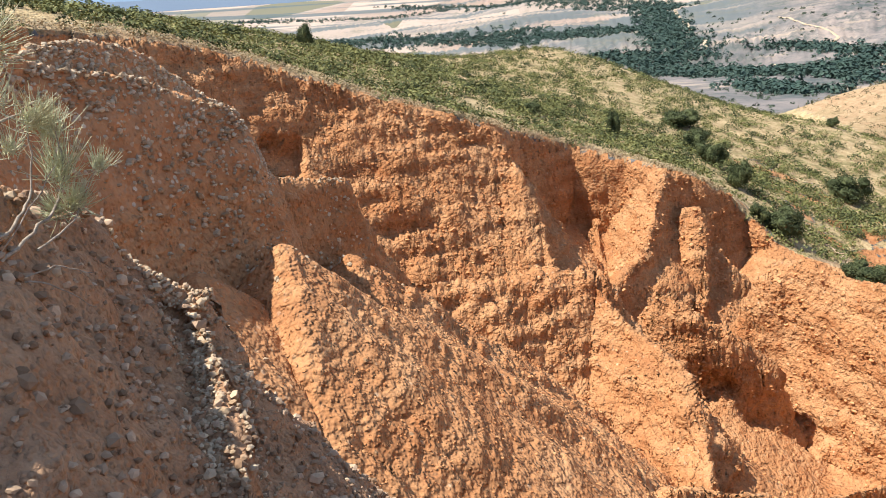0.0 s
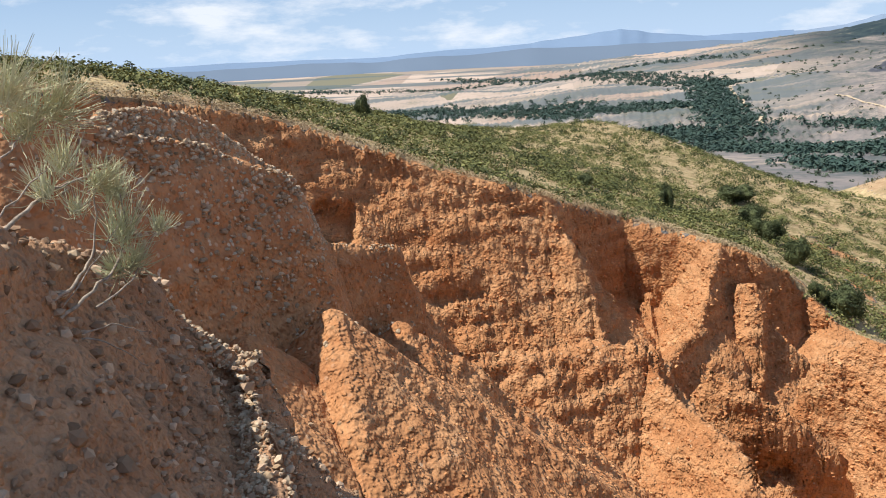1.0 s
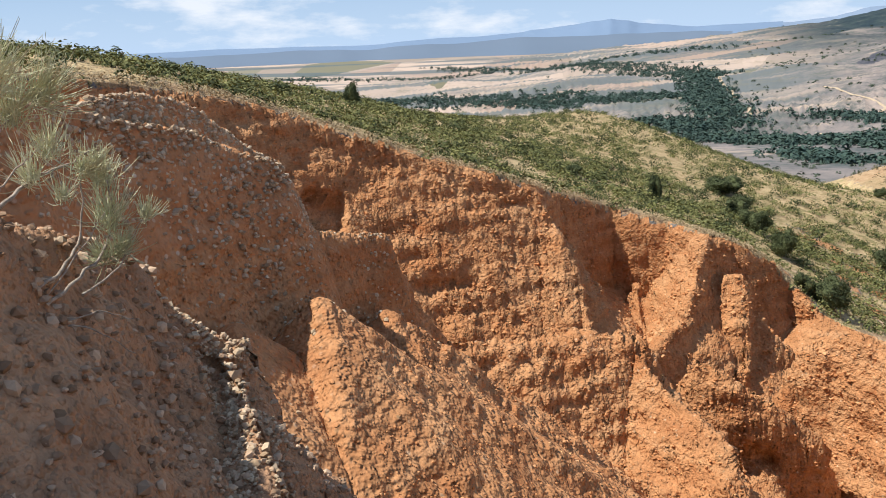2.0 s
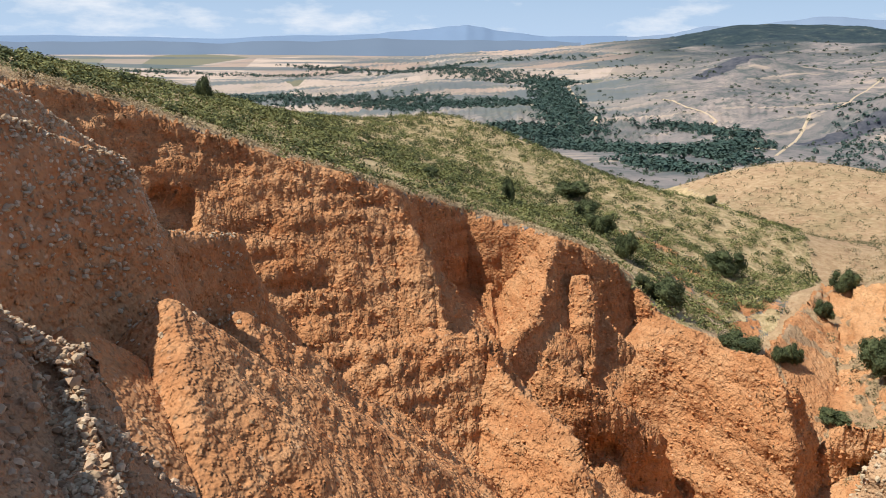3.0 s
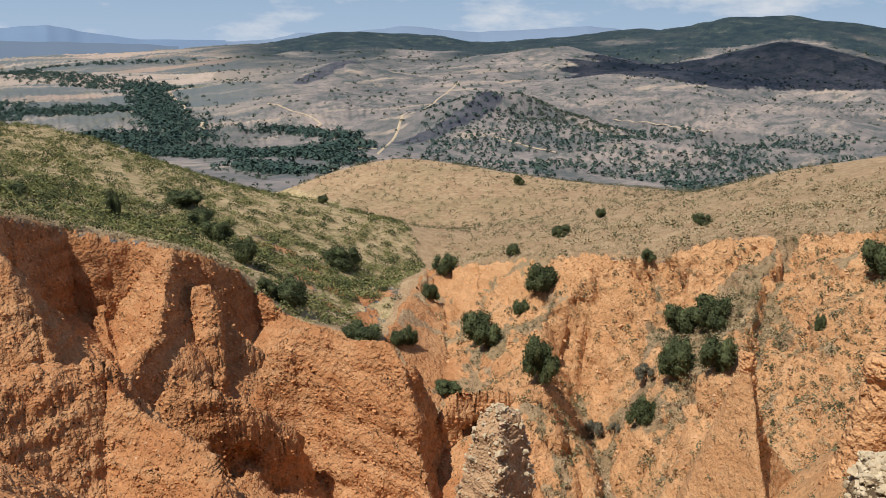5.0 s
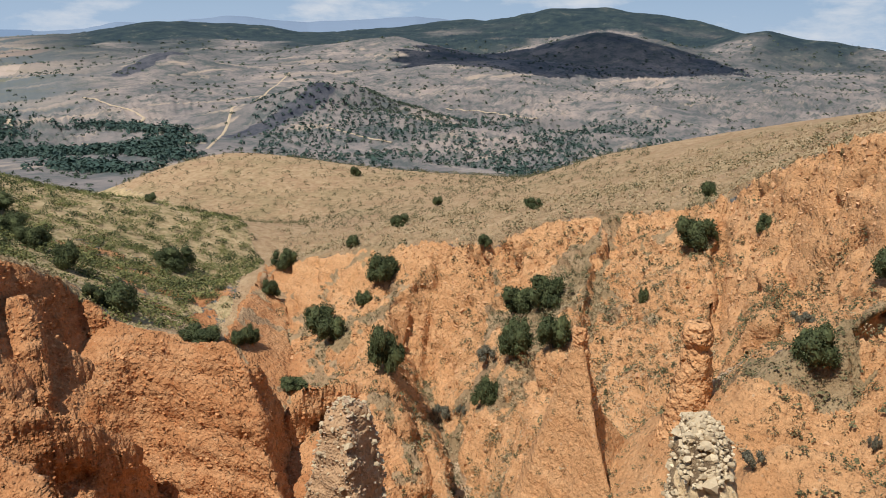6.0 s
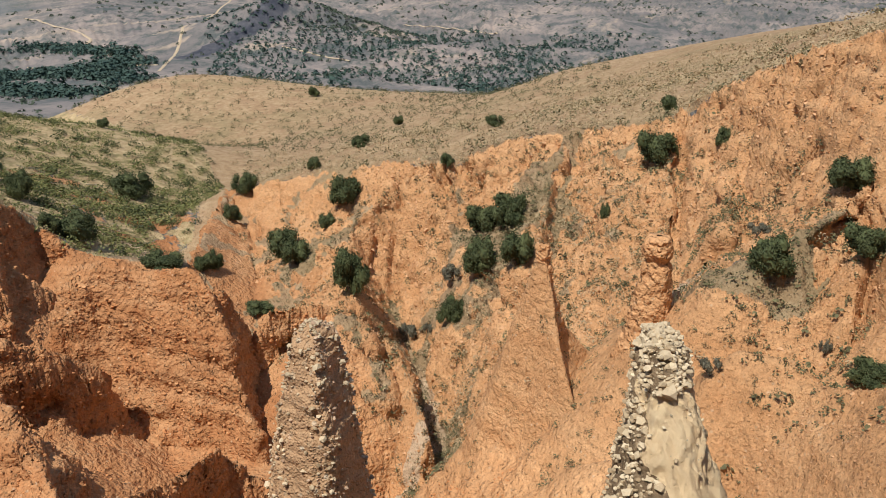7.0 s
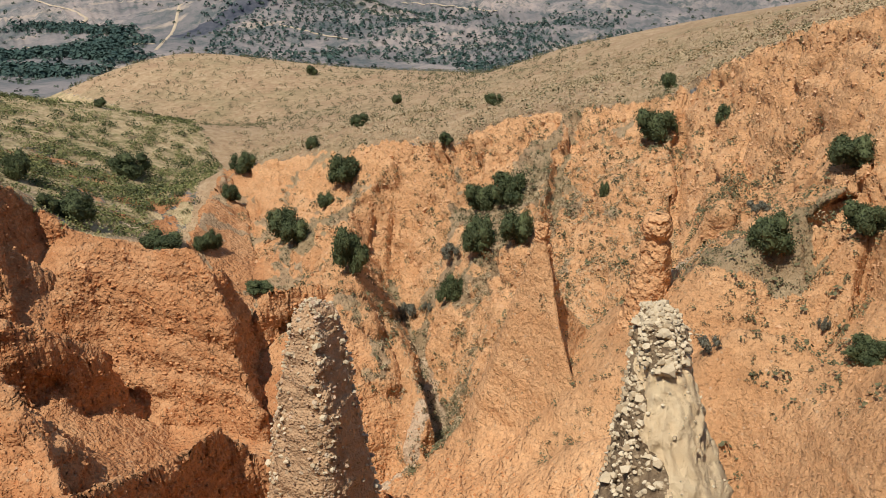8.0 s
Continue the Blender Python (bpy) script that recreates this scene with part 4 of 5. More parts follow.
def tube(points, radii, sides=5):
    """A tapered limb along points, as vertices and quads."""
    pts = np.array(points, float)
    ring, verts = np.linspace(0, 2 * np.pi, sides, endpoint=False), []
    for i, p in enumerate(pts):
        d = unit(pts[min(i + 1, len(pts) - 1)] - pts[max(i - 1, 0)])
        a = unit(np.cross(d, (0.3, 0.2, 1.0) if abs(d[2]) < 0.9 else (1.0, 0, 0)))
        b = np.cross(d, a)
        verts.append(p + radii[i] * (np.cos(ring)[:, None] * a + np.sin(ring)[:, None] * b))
    faces = [(r * sides + i, r * sides + (i + 1) % sides, (r + 1) * sides + (i + 1) % sides, (r + 1) * sides + i)
             for r in range(len(pts) - 1) for i in range(sides)]
    return np.concatenate(verts), np.array(faces)


def merge(pieces):
    """Several (vertices, faces) as one."""
    vs, fs, base = [], [], 0
    for v, f in pieces:
        vs.append(v)
        fs.append(np.asarray(f) + base)
        base += len(v)
    return np.concatenate(vs), np.concatenate(fs)


# ---- holm oaks and other countable bushes ----
def oak_meshes(seed, lobes, leaves, leaf):
    r = np.random.default_rng(seed)
    centre = np.c_[*((r.uniform(0.2, 0.62, lobes) ** 0.7) * np.stack([np.cos(r.uniform(0, 6.28, lobes)), np.sin(r.uniform(0, 6.28, lobes))])), r.uniform(0.3, 1.2, lobes)]
    radius = r.uniform(0.24, 0.44, lobes)
    pick = r.integers(0, lobes, leaves)
    n = unit(r.normal(size=(leaves, 3)) + (0, 0, 0.25))
    c = centre[pick] + n * (radius[pick] * r.uniform(0.75, 1.2, leaves))[:, None]
    c[:, 2] = np.maximum(c[:, 2], 0.04 + 0.12 * r.random(leaves))
    v, f = leaf_quads(c, unit(n + 0.7 * r.normal(size=(leaves, 3))), r.uniform(0.6, 1.3, leaves) * leaf)
    pieces = [(v, f)]
    u, w = np.meshgrid(np.linspace(0, 2 * np.pi, 12, endpoint=False), np.linspace(0.05, np.pi - 0.05, 8))
    i0 = np.arange(96).reshape(8, 12)
    i1 = np.roll(i0, -1, 1)
    core = np.stack([i0[:-1], i0[1:], i1[1:], i1[:-1]], -1).reshape(-1, 4)
    for p, q in zip(centre, radius):
        d = np.stack([np.sin(w) * np.cos(u), np.sin(w) * np.sin(u), np.cos(w)], -1).reshape(-1, 3)
        b = p + d * (q * (0.72 + 0.12 * r.normal(size=(96, 1)).clip(-1, 1)))
        b[:, 2] = np.maximum(b[:, 2], 0.1)
        pieces.append((b, core))
    crown = mesh_from("crown", *merge(pieces), [M_OAK], False)
    limbs = [tube([(0, 0, -0.25), (0.03, 0, 0.25), (0.0, 0.03, 0.6)], (0.12, 0.09, 0.06), 7)]
    for a in range(4):
        t = a * 1.57 + r.uniform(0, 1)
        limbs.append(tube([(0, 0, 0.3), (0.25 * math.cos(t), 0.25 * math.sin(t), 0.65), (0.5 * math.cos(t), 0.5 * math.sin(t), 1.0)], (0.06, 0.04, 0.02)))
    trunk = mesh_from("trunk", *merge(limbs), [M_BARK])
    return trunk, crown


OAKS = [oak_meshes(s, 26, 5200, 0.05) for s in (1, 2, 3, 4)]
oak_protos = {}


def oak(x, y, wide, tall, label, name="holm_oak", category="bush", variant=None, group="round bushes on the slopes"):
    v = int(rng.integers(0, 4)) if variant is None else variant
    m = (Matrix.Translation((x, y, float(ground_z(x, y)[0]) - 0.06 * tall)) @ Matrix.Rotation(rng.uniform(0, 6.28), 4, "Z")
         @ Matrix.Diagonal((wide * 0.56, wide * 0.56, tall / 1.4, 1)))
    key = (v, label)
    if key not in oak_protos:
        ob = new(name)
        tagged(ob, label, category, group)
        part("trunk", OAKS[v][0], ob)
        part("crown", OAKS[v][1], ob)
        ob.matrix_world = m
        oak_protos[key] = ob
        return ob
    src = oak_protos[key]
    keep = src.matrix_basis.copy()
    src.matrix_basis = Matrix.Identity(4)
    ob = copy_thing(src, m)
    src.matrix_basis = keep
    return ob


DARK = "dense dark green holm oak bush on the orange slope"
for x, y, w, h in ((53.7, 59.6, 3.3, 3.2), (47.5, 62.2, 3.2, 3.2), (45.9, 58.4, 2.6, 2.5), (51.1, 59.9, 1.6, 1.4), (41.3, 45.7, 2.7, 3.6),
                   (46.8, 39.7, 2.0, 2.3), (53.3, 42.0, 2.7, 2.8), (53.7, 39.4, 2.7, 2.7), (48.8, 38.4, 2.7, 3.0), (47.9, 34.2, 2.5, 2.7),
                   (60.1, 29.7, 2.9, 2.9), (58.0, 23.5, 1.2, 1.4), (67.7, 32.7, 1.4, 1.5), (45.0, 11.3, 2.1, 1.8), (39.8, 8.8, 1.8, 1.7),
                   (37.9, 12.2, 2.0, 1.9), (34.8, 6.6, 1.5, 1.1)):
    oak(x, y, w, h, DARK)
for x, y, w, h in ((38.7, 62.9, 1.7, 1.6), (40.1, 63.4, 1.4, 1.8), (34.8, 63.0, 3.2, 1.5), (52.0, 100.4, 4.4, 3.2), (55.0, 79.0, 2.4, 2.3),
                   (50.1, 74.7, 1.9, 2.0), (31.0, 70.8, 3.4, 2.6), (28.8, 71.0, 1.7, 1.6), (58.4, 70.3, 1.5, 1.4), (65.9, 70.8, 2.0, 1.6),
                   (70.8, 54.5, 1.6, 1.3), (122.2, 119.4, 2.0, 2.0), (151.1, 180.9, 2.8, 2.8), (54.2, 30.6, 0.7, 1.2), (40.5, 57.2, 2.3, 1.0),
                   (58.3, 50.4, 1.2, 1.2)):
    oak(x, y, w, h, "small rounded green bush among dry grass")
for x, y, w, h in ((-18.0, 76.4, 1.6, 1.0), (32.3, 94.4, 3.2, 2.8), (32.1, 85.2, 2.6, 2.9), (31.2, 71.0, 2.7, 2.8), (35.5, 117.9, 5.0, 2.6),
                   (10.9, 92.6, 1.9, 1.2), (-23.6, 64.3, 1.5, 0.8), (33.5, 104.7, 3.1, 2.4), (65.4, 133.6, 2.0, 1.6)):
    oak(x, y, w, h, "spreading green bush in the low hillside scrub")
for x, y, w, h in ((-13.4, 91.2, 1.7, 2.4), (20.8, 95.7, 1.7, 2.8)):
    oak(x, y, w, h, "upright dark juniper tree standing above the scrub", "juniper", "tree", 1, "junipers on the ridge")
M_GREY = make_leaf("grey_leaf", (0.09, 0.085, 0.06), (0.20, 0.185, 0.13))
GREY = oak_meshes(9, 7, 900, 0.07)
GREY[1].materials[0] = M_GREY
OAKS.append(GREY)
for x, y, w, h in ((49.2, 41.6, 1.8, 1.7), (47.2, 45.1, 1.5, 1.6), (47.0, 42.5, 0.9, 1.1), (32.0, 12.2, 0.8, 0.8), (36.1, 8.8, 0.45, 0.75), (47.6, 44.5, 1.3, 0.9), (42.2, 14.6, 1.0, 0.8)):
    oak(x, y, w, h, "grey-green half-dry shrub on bare earth", "dry_shrub", "shrub", 4, "dry shrubs on the slopes")


# ---- low scrub, tussocks and far woods: too many to count ----
def scatter(name, spots, radius, height, per, leaf, material, label, category):
    n = len(spots)
    z = ground_z(spots[:, 0], spots[:, 1])
    rep = np.repeat(np.arange(n), per)
    d = unit(rng.normal(size=(n * per, 3)))
    d[:, 2] = np.abs(d[:, 2])
    rr = rng.uniform(0.45, 1.0, n * per) ** 0.5
    c = np.c_[spots[rep, 0] + d[:, 0] * rr * radius[rep], spots[rep, 1] + d[:, 1] * rr * radius[rep],
              z[rep] + d[:, 2] * rr * height[rep] + 0.03]
    v, f = leaf_quads(c, unit(d + (0, 0, 0.5) + 0.3 * rng.normal(size=d.shape)), leaf[rep] * rng.uniform(0.6, 1.3, n * per))
    return tagged(new(name, mesh_from(name, v, f, [material], False)), label, category, kind="stuff")


def sector(n, az0, az1, d0, d1, power=1.0):
    az = np.radians(rng.uniform(az0, az1, n))
    d = d0 + (d1 - d0) * rng.random(n) ** power
    return np.c_[d * np.sin(az), d * np.cos(az)]


spots = np.concatenate([sector(9500, -32, 36, 50, 120), sector(13000, -10, 36, 90, 215)])
clump = fbm(spots[:, 0] / 7, spots[:, 1] / 7, 0 * spots[:, 0], 3, 31)
spots = spots[(kind_at(spots[:, 0], spots[:, 1]) == 1) & (clump > np.where((spots[:, 0] < 5) & (spots[:, 1] < 125), -0.22, -0.08))]
j, i, _, _ = cell_at(spots[:, 0], spots[:, 1])
spots = spots[rim_dry[j, i] < 0.35]
size = rng.uniform(0.3, 0.9, len(spots)) * (1 + 0.3 * rng.random(len(spots)) ** 4)
scatter("scrub", spots, size, size * rng.uniform(0.7, 1.2, len(spots)), 24, size * 0.17, M_SHRUB, "low green rockrose scrub covering the hillside", "scrub")

M_CLUMP = make_leaf("rockrose_clump", (0.028, 0.040, 0.014), (0.11, 0.125, 0.045))
spots = np.concatenate([sector(900, -32, 36, 50, 120), sector(1500, -6, 36, 90, 215)])
spots = spots[(kind_at(spots[:, 0], spots[:, 1]) == 1)]
size = rng.uniform(0.45, 1.0, len(spots))
scatter("scrub", spots, size, size * rng.uniform(0.8, 1.3, len(spots)), 60, size * 0.16, M_CLUMP, "taller dark green clumps in the hillside scrub", "scrub")


def fringe(line, count, reach, seed_shift=0.0):
    p = np.array(line)
    s = rng.uniform(0, len(p) - 1, count)
    c = np.c_[np.interp(s, np.arange(len(p)), p[:, 0]), np.interp(s, np.arange(len(p)), p[:, 1])]
    return c + rng.normal(size=c.shape) * reach


M_STRAW = make_leaf("dry_grass", (0.30, 0.22, 0.12), (0.55, 0.43, 0.26))
M_OLIVE = make_leaf("olive_scrub", (0.075, 0.072, 0.034), (0.20, 0.18, 0.09))
spots = np.concatenate([sector(8200, 34, 92, 62, 150, 1.2), sector(3200, 24, 60, 150, 300)])
spots = spots[kind_at(spots[:, 0], spots[:, 1]) == 2]
size = rng.uniform(0.2, 0.5, len(spots)) * (1 + np.hypot(spots[:, 0], spots[:, 1]) / 300)
half = len(spots) * 3 // 5
scatter("dry_grass", spots[:half], size[:half], size[:half] * 1.3, 15, size[:half] * 0.2, M_STRAW, "dry straw-coloured grass tussocks on the slope", "grass")
scatter("olive_scrub", spots[half:], size[half:] * 1.1, size[half:] * 1.4, 16, size[half:] * 0.24, M_OLIVE, "sparse olive-green weeds on the dry slope", "scrub")


spots = np.concatenate([fringe(FAR_RIM, 2800, 1.2), fringe(RIGHT_RIM, 1200, 1.0), fringe(FAR_RIM[12:13] * 2, 90, 0.7)])
spots = spots[kind_at(spots[:, 0], spots[:, 1]) != 0]
size = rng.uniform(0.15, 0.4, len(spots))
scatter("rim_grass", spots, size, size * 1.4, 20, size * 0.2, M_STRAW, "bleached dry grass fringing the cliff rims", "grass")
spots = np.concatenate([sector(6500, 36, 84, 34, 82), sector(3500, 44, 66, 46, 68)])
j, i, _, _ = cell_at(spots[:, 0], spots[:, 1])
spots = spots[(KIND[j, i] == 0) & ((patch[j, i] > 0.15) | ((smoothed[j, i] > 0.5) & (rng.random(len(spots)) < 0.35)))]
size = rng.uniform(0.10, 0.34, len(spots))
half = len(spots) // 2
scatter("slope_brush", spots[:half], size[:half], size[:half] * 1.2, 18, size[:half] * 0.22, M_OLIVE, "low dry brush on the gully slope", "scrub")
scatter("slope_grass", spots[half:], size[half:], size[half:] * 1.2, 18, size[half:] * 0.22, M_STRAW, "dry grass patches on the gully slope", "grass")

spots = np.concatenate([sector(9000, 34, 86, 30, 88), sector(3000, 44, 74, 46, 78)])
j, i, _, _ = cell_at(spots[:, 0], spots[:, 1])
spots = spots[(KIND[j, i] == 0) & (smoothed[j, i] > 0.5) & (near_line(CONE, 7)[j, i] < 0.3) & (fbm(spots[:, 0] / 4, spots[:, 1] / 4, 0 * spots[:, 0], 2, 47) > -0.2)]
size = rng.uniform(0.06, 0.24, len(spots)) * (1 + rng.random(len(spots)) ** 5)
scatter("slope_tufts", spots, size, size * 1.5, 11, size * 0.34, M_OLIVE, "tiny olive tufts dotted over the orange slope", "scrub")


# leaf green shifted towards blue to carry the haze of distance
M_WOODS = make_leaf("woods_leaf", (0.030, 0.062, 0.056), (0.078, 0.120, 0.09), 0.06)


def along(line, count, half_width):
    p = np.array(line, float)
    seg = np.hypot(*np.diff(p, axis=0).T)
    cum = np.r_[0, np.cumsum(seg)]
    s = rng.uniform(0, cum[-1], count)
    c = np.c_[np.interp(s, cum, p[:, 0]), np.interp(s, cum, p[:, 1])]
    return c + rng.normal(size=c.shape) * half_width * 0.5


woods = np.concatenate([
    along([(-260, 1740), (-199, 1701), (-66, 1575), (87, 1471), (141, 1290), (229, 1251), (321, 1219)], 1500, 55),
    along([(434, 1632), (369, 1366), (335, 1200), (319, 1094), (302, 992), (295, 937)], 1200, 40),
    along([(209, 1022), (231, 980), (258, 964), (293, 954)], 500, 30),
    along([(233, 918), (283, 883), (315, 800), (353, 789), (382, 767), (405, 740)], 700, 30),
    along([(270, 2379), (317, 2017), (388, 1910), (429, 1790), (434, 1632)], 600, 60),
    along([(-112, 2758), (135, 2263), (304, 1888), (413, 1652)], 500, 60),
    along([(380, 986), (429, 953), (428, 792)], 190, 22),
    along([(316, 830), (347, 757), (358, 658)], 190, 22),
    along([(268, 710), (276, 646), (285, 609)], 190, 22),
    along([(-600, 2500), (-100, 2300), (300, 2350), (700, 2300)], 500, 60)])
size = rng.uniform(3.0, 6, len(woods))
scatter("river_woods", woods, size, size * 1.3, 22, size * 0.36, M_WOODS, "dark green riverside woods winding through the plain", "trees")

grove = np.array([(x, y) for x in np.arange(380, 1000, 11.5) for y in np.arange(380, 830, 11.5)]) + rng.normal(size=(54 * 40, 2)) * 1.6
ga, gd = np.degrees(np.arctan2(grove[:, 0], grove[:, 1])), np.hypot(grove[:, 0], grove[:, 1])
grove = grove[(ga > 33) & (ga < 62) & (gd > 560) & (gd < 1080) & (fbm(grove[:, 0] / 130, grove[:, 1] / 130, 0 * gd, 2, 41) > -0.22)]
size = rng.uniform(2.2, 4.0, len(grove))
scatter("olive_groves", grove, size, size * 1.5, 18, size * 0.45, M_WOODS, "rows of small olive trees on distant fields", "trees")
spots = sector(6500, 18, 88, 430, 2400, 1.1)
spots = spots[fbm(spots[:, 0] / 90, spots[:, 1] / 90, 0 * spots[:, 0], 3, 43) > 0.0]
spots = np.concatenate([spots, fringe(PYRAMID[2:], 500, 32) + (25, -10)])
size = rng.uniform(0.8, 2.0, len(spots)) * (1 + np.hypot(spots[:, 0], spots[:, 1]) / 1500)
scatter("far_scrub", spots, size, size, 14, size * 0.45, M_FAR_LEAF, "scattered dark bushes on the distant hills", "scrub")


# ---- tracks ----
kr = Nodes("track_dust")
M_TRACK = kr.done(kr.ramp(kr.noise(0.8, 4), (0.3, (0.38, 0.29, 0.19)), (0.7, (0.52, 0.42, 0.30))))


def track(name, line, width, lift, label):
    p = np.array(line, float)
    seg = np.r_[0, np.cumsum(np.hypot(*np.diff(p, axis=0).T))]
    n = max(8, int(seg[-1] / max(width, 0.6)))
    s = np.linspace(0, seg[-1], n)
    c = np.c_[np.interp(s, seg, p[:, 0]), np.interp(s, seg, p[:, 1])]
    for _ in range(6):
        c[1:-1] = (c[:-2] + 2 * c[1:-1] + c[2:]) / 4
    d = unit(np.gradient(c, axis=0))
    side = np.c_[-d[:, 1], d[:, 0]] * width / 2 * (1 + 0.25 * perlin(s / width / 2, 0 * s, 0 * s, 3))[:, None]
    lines = (c - side, c - side * 0.3, c + side * 0.3, c + side)
    h = np.max([ground_z(q[:, 0], q[:, 1]) for q in lines], 0)
    h = np.maximum(h, (np.r_[h[:1], h[:-1]] + np.r_[h[1:], h[-1:]]) / 2) + lift
    rows = [np.c_[q, h - (lift * 1.6 if i in (0, 3) else 0)] for i, q in enumerate(lines)]
    v = np.concatenate(rows)
    f = [(r * n + i, r * n + i + 1, (r + 1) * n + i + 1, (r + 1) * n + i) for r in range(3) for i in range(n - 1)]
    return tagged(new(name, mesh_from(name, v, f, [M_TRACK])), label, "track", kind="structure")


track("road", [(391, 681), (481, 796), (572, 904), (667, 1009), (767, 1111), (864, 1214)], 3.4, 0.4, "straight dirt road climbing a distant hill")
track("road", [(539, 692), (541, 640), (553, 606)], 4.0, 0.4, "pale dirt road through the olive groves")
track("road", [(487, 1175), (481, 1071), (473, 995), (475, 969), (454, 944)], 4.5, 0.4, "winding pale dirt road on the far slope")
track("road", [(467, 1661), (404, 1376), (383, 1245), (353, 1126)], 6.0, 0.4, "pale road following the river woods")
track("road", [(344, 1049), (327, 992), (309, 947)], 5.5, 0.4, "pale road following the river woods")
track("road", [(853, 822), (852, 734), (839, 645)], 4, 0.4, "pale dirt road across dry hills")
track("road", [(356, 871), (377, 783), (394, 766), (412, 717)], 4, 0.4, "pale road on the valley floor")


# ---- pebbly pinnacles and earth pillars ----
def make_pebble_rock():
    k = Nodes("pebbly_rock")
    col = k.mix(k.ramp(k.noise(0.9, 4, 0.6), (0.45, 0.0), (0.7, 0.5)), k.mix(0.5, pebble_colour(k), (0.52, 0.38, 0.23)), (0.42, 0.27, 0.155))
    b = k.bump(k.noise(6.0, 4, 0.6), 1.0, 0.10)
    return k.done(col, k.bump(k.ramp(k.voronoi(13.0), (0.0, 1.0), (0.6, 0.0)), 0.8, 0.04, b))


def make_stone(name, dark, light):
    k = Nodes(name)
    col = k.ramp(k.random(True), (0.0, dark), (0.55, tuple((a + b) / 2 for a, b in zip(dark, light))), (1.0, light))
    col = k.mix(0.4, col, k.ramp(k.noise(20, 4, 0.7), (0.3, 0.5), (0.7, 1.0)), "MULTIPLY")
    return k.done(col, k.bump(k.noise(40, 3), 0.4, 0.01))


M_PEBBLE_ROCK = make_pebble_rock()
M_PALE_STONE = make_stone("pale_stone", (0.34, 0.23, 0.135), (0.64, 0.51, 0.36))
M_CREAM_STONE = make_stone("cream_stone", (0.36, 0.26, 0.15), (0.76, 0.63, 0.43))
M_BROWN_STONE = make_stone("brown_stone", (0.24, 0.145, 0.085), (0.60, 0.43, 0.29))
k = Nodes("red_earth")
M_EARTH = k.done(earth_colour(k), earth_relief(k))



def pillar_points(apex, depths, radii, stretch, turn, power, rows, around, rough, seed, lean=(0, 0)):
    h = np.linspace(0, 1, rows) ** 1.3 * depths[-1]
    a = np.linspace(0, 2 * np.pi, around, endpoint=False)
    H, A = np.meshgrid(h, a, indexing="ij")
    r = np.interp(H, depths, radii)
    e = 2 / power
    ux, uy = np.sign(np.cos(A)) * np.abs(np.cos(A)) ** e, np.sign(np.sin(A)) * np.abs(np.sin(A)) ** e
    x, y = ux * r * stretch, uy * r
    c, s = math.cos(turn), math.sin(turn)
    x, y = x * c - y * s, x * s + y * c
    wx, wy, wz = apex[0] + x, apex[1] + y, apex[2] - H
    n = rough * (0.7 * fbm(wx / 0.5, wy / 0.5, wz / 0.5, 2, seed) + 0.45 * perlin(wx / 0.13, wy / 0.13, wz / 0.13, seed + 4) + 0.8 * perlin(wx / 1.6, wy / 1.6, wz / 2.5, seed + 9)) * np.minimum(1, r / 0.3)
    l = np.hypot(x, y) + 1e-6
    wx, wy = wx + x / l * n + lean[0] * H, wy + y / l * n + lean[1] * H
    wz = wz + 0.3 * n * (H > 0.1)
    v = np.stack([wx, wy, wz], -1)
    nrm = np.stack([x / l, y / l, np.full_like(l, 0.2)], -1)
    return v, nrm


def pillar_mesh(name, v, material):
    rows, around = v.shape[:2]
    idx = np.arange(rows * around).reshape(rows, around)
    nxt = np.roll(idx, -1, 1)
    f = np.stack([idx[:-1], idx[1:], nxt[1:], nxt[:-1]], -1).reshape(-1, 4)
    return mesh_from(name, v.reshape(-1, 3), f, [material])


def studs(v, nrm, count, size, seed, keep=None):
    r = np.random.default_rng(seed)
    flat, nf = v.reshape(-1, 3), nrm.reshape(-1, 3)
    i = r.integers(v.shape[1], len(flat), count * 3)
    if keep is not None:
        i = i[keep(flat[i])]
    i = i[:count]
    s = size * r.uniform(0.35, 1.1, len(i)) * (1 + 1.3 * r.random(len(i)) ** 4)
    return blob_stones(flat[i] + nf[i] * (s * 0.25)[:, None] + r.normal(size=(len(i), 3)) * 0.02, s, 0.8, seed)


def loose_stones(name, sv, parent, mat, label, singles):
    """The first stones as objects of their own, the rest joined."""
    each = sv.reshape(-1, 12, 3)
    order = np.argsort(-each[:, :, 2].mean(1))
    for i in order[:singles]:
        c = each[i].mean(0)
        one = new(name, mesh_from(name, each[i] - c, STONE_TRI, [mat], False))
        one.parent, one.location = parent, c
    rest = each[order[singles:]]
    if len(rest):
        f = STONE_TRI[None] + (np.arange(len(rest)) * 12)[:, None, None]
        tagged(part("gravel", mesh_from("gravel", rest.reshape(-1, 3), f.reshape(-1, 3), [mat], False), parent, label), kind="stuff")


STONE_TRI = blob_stones(np.zeros((1, 3)), np.ones(1))[1]


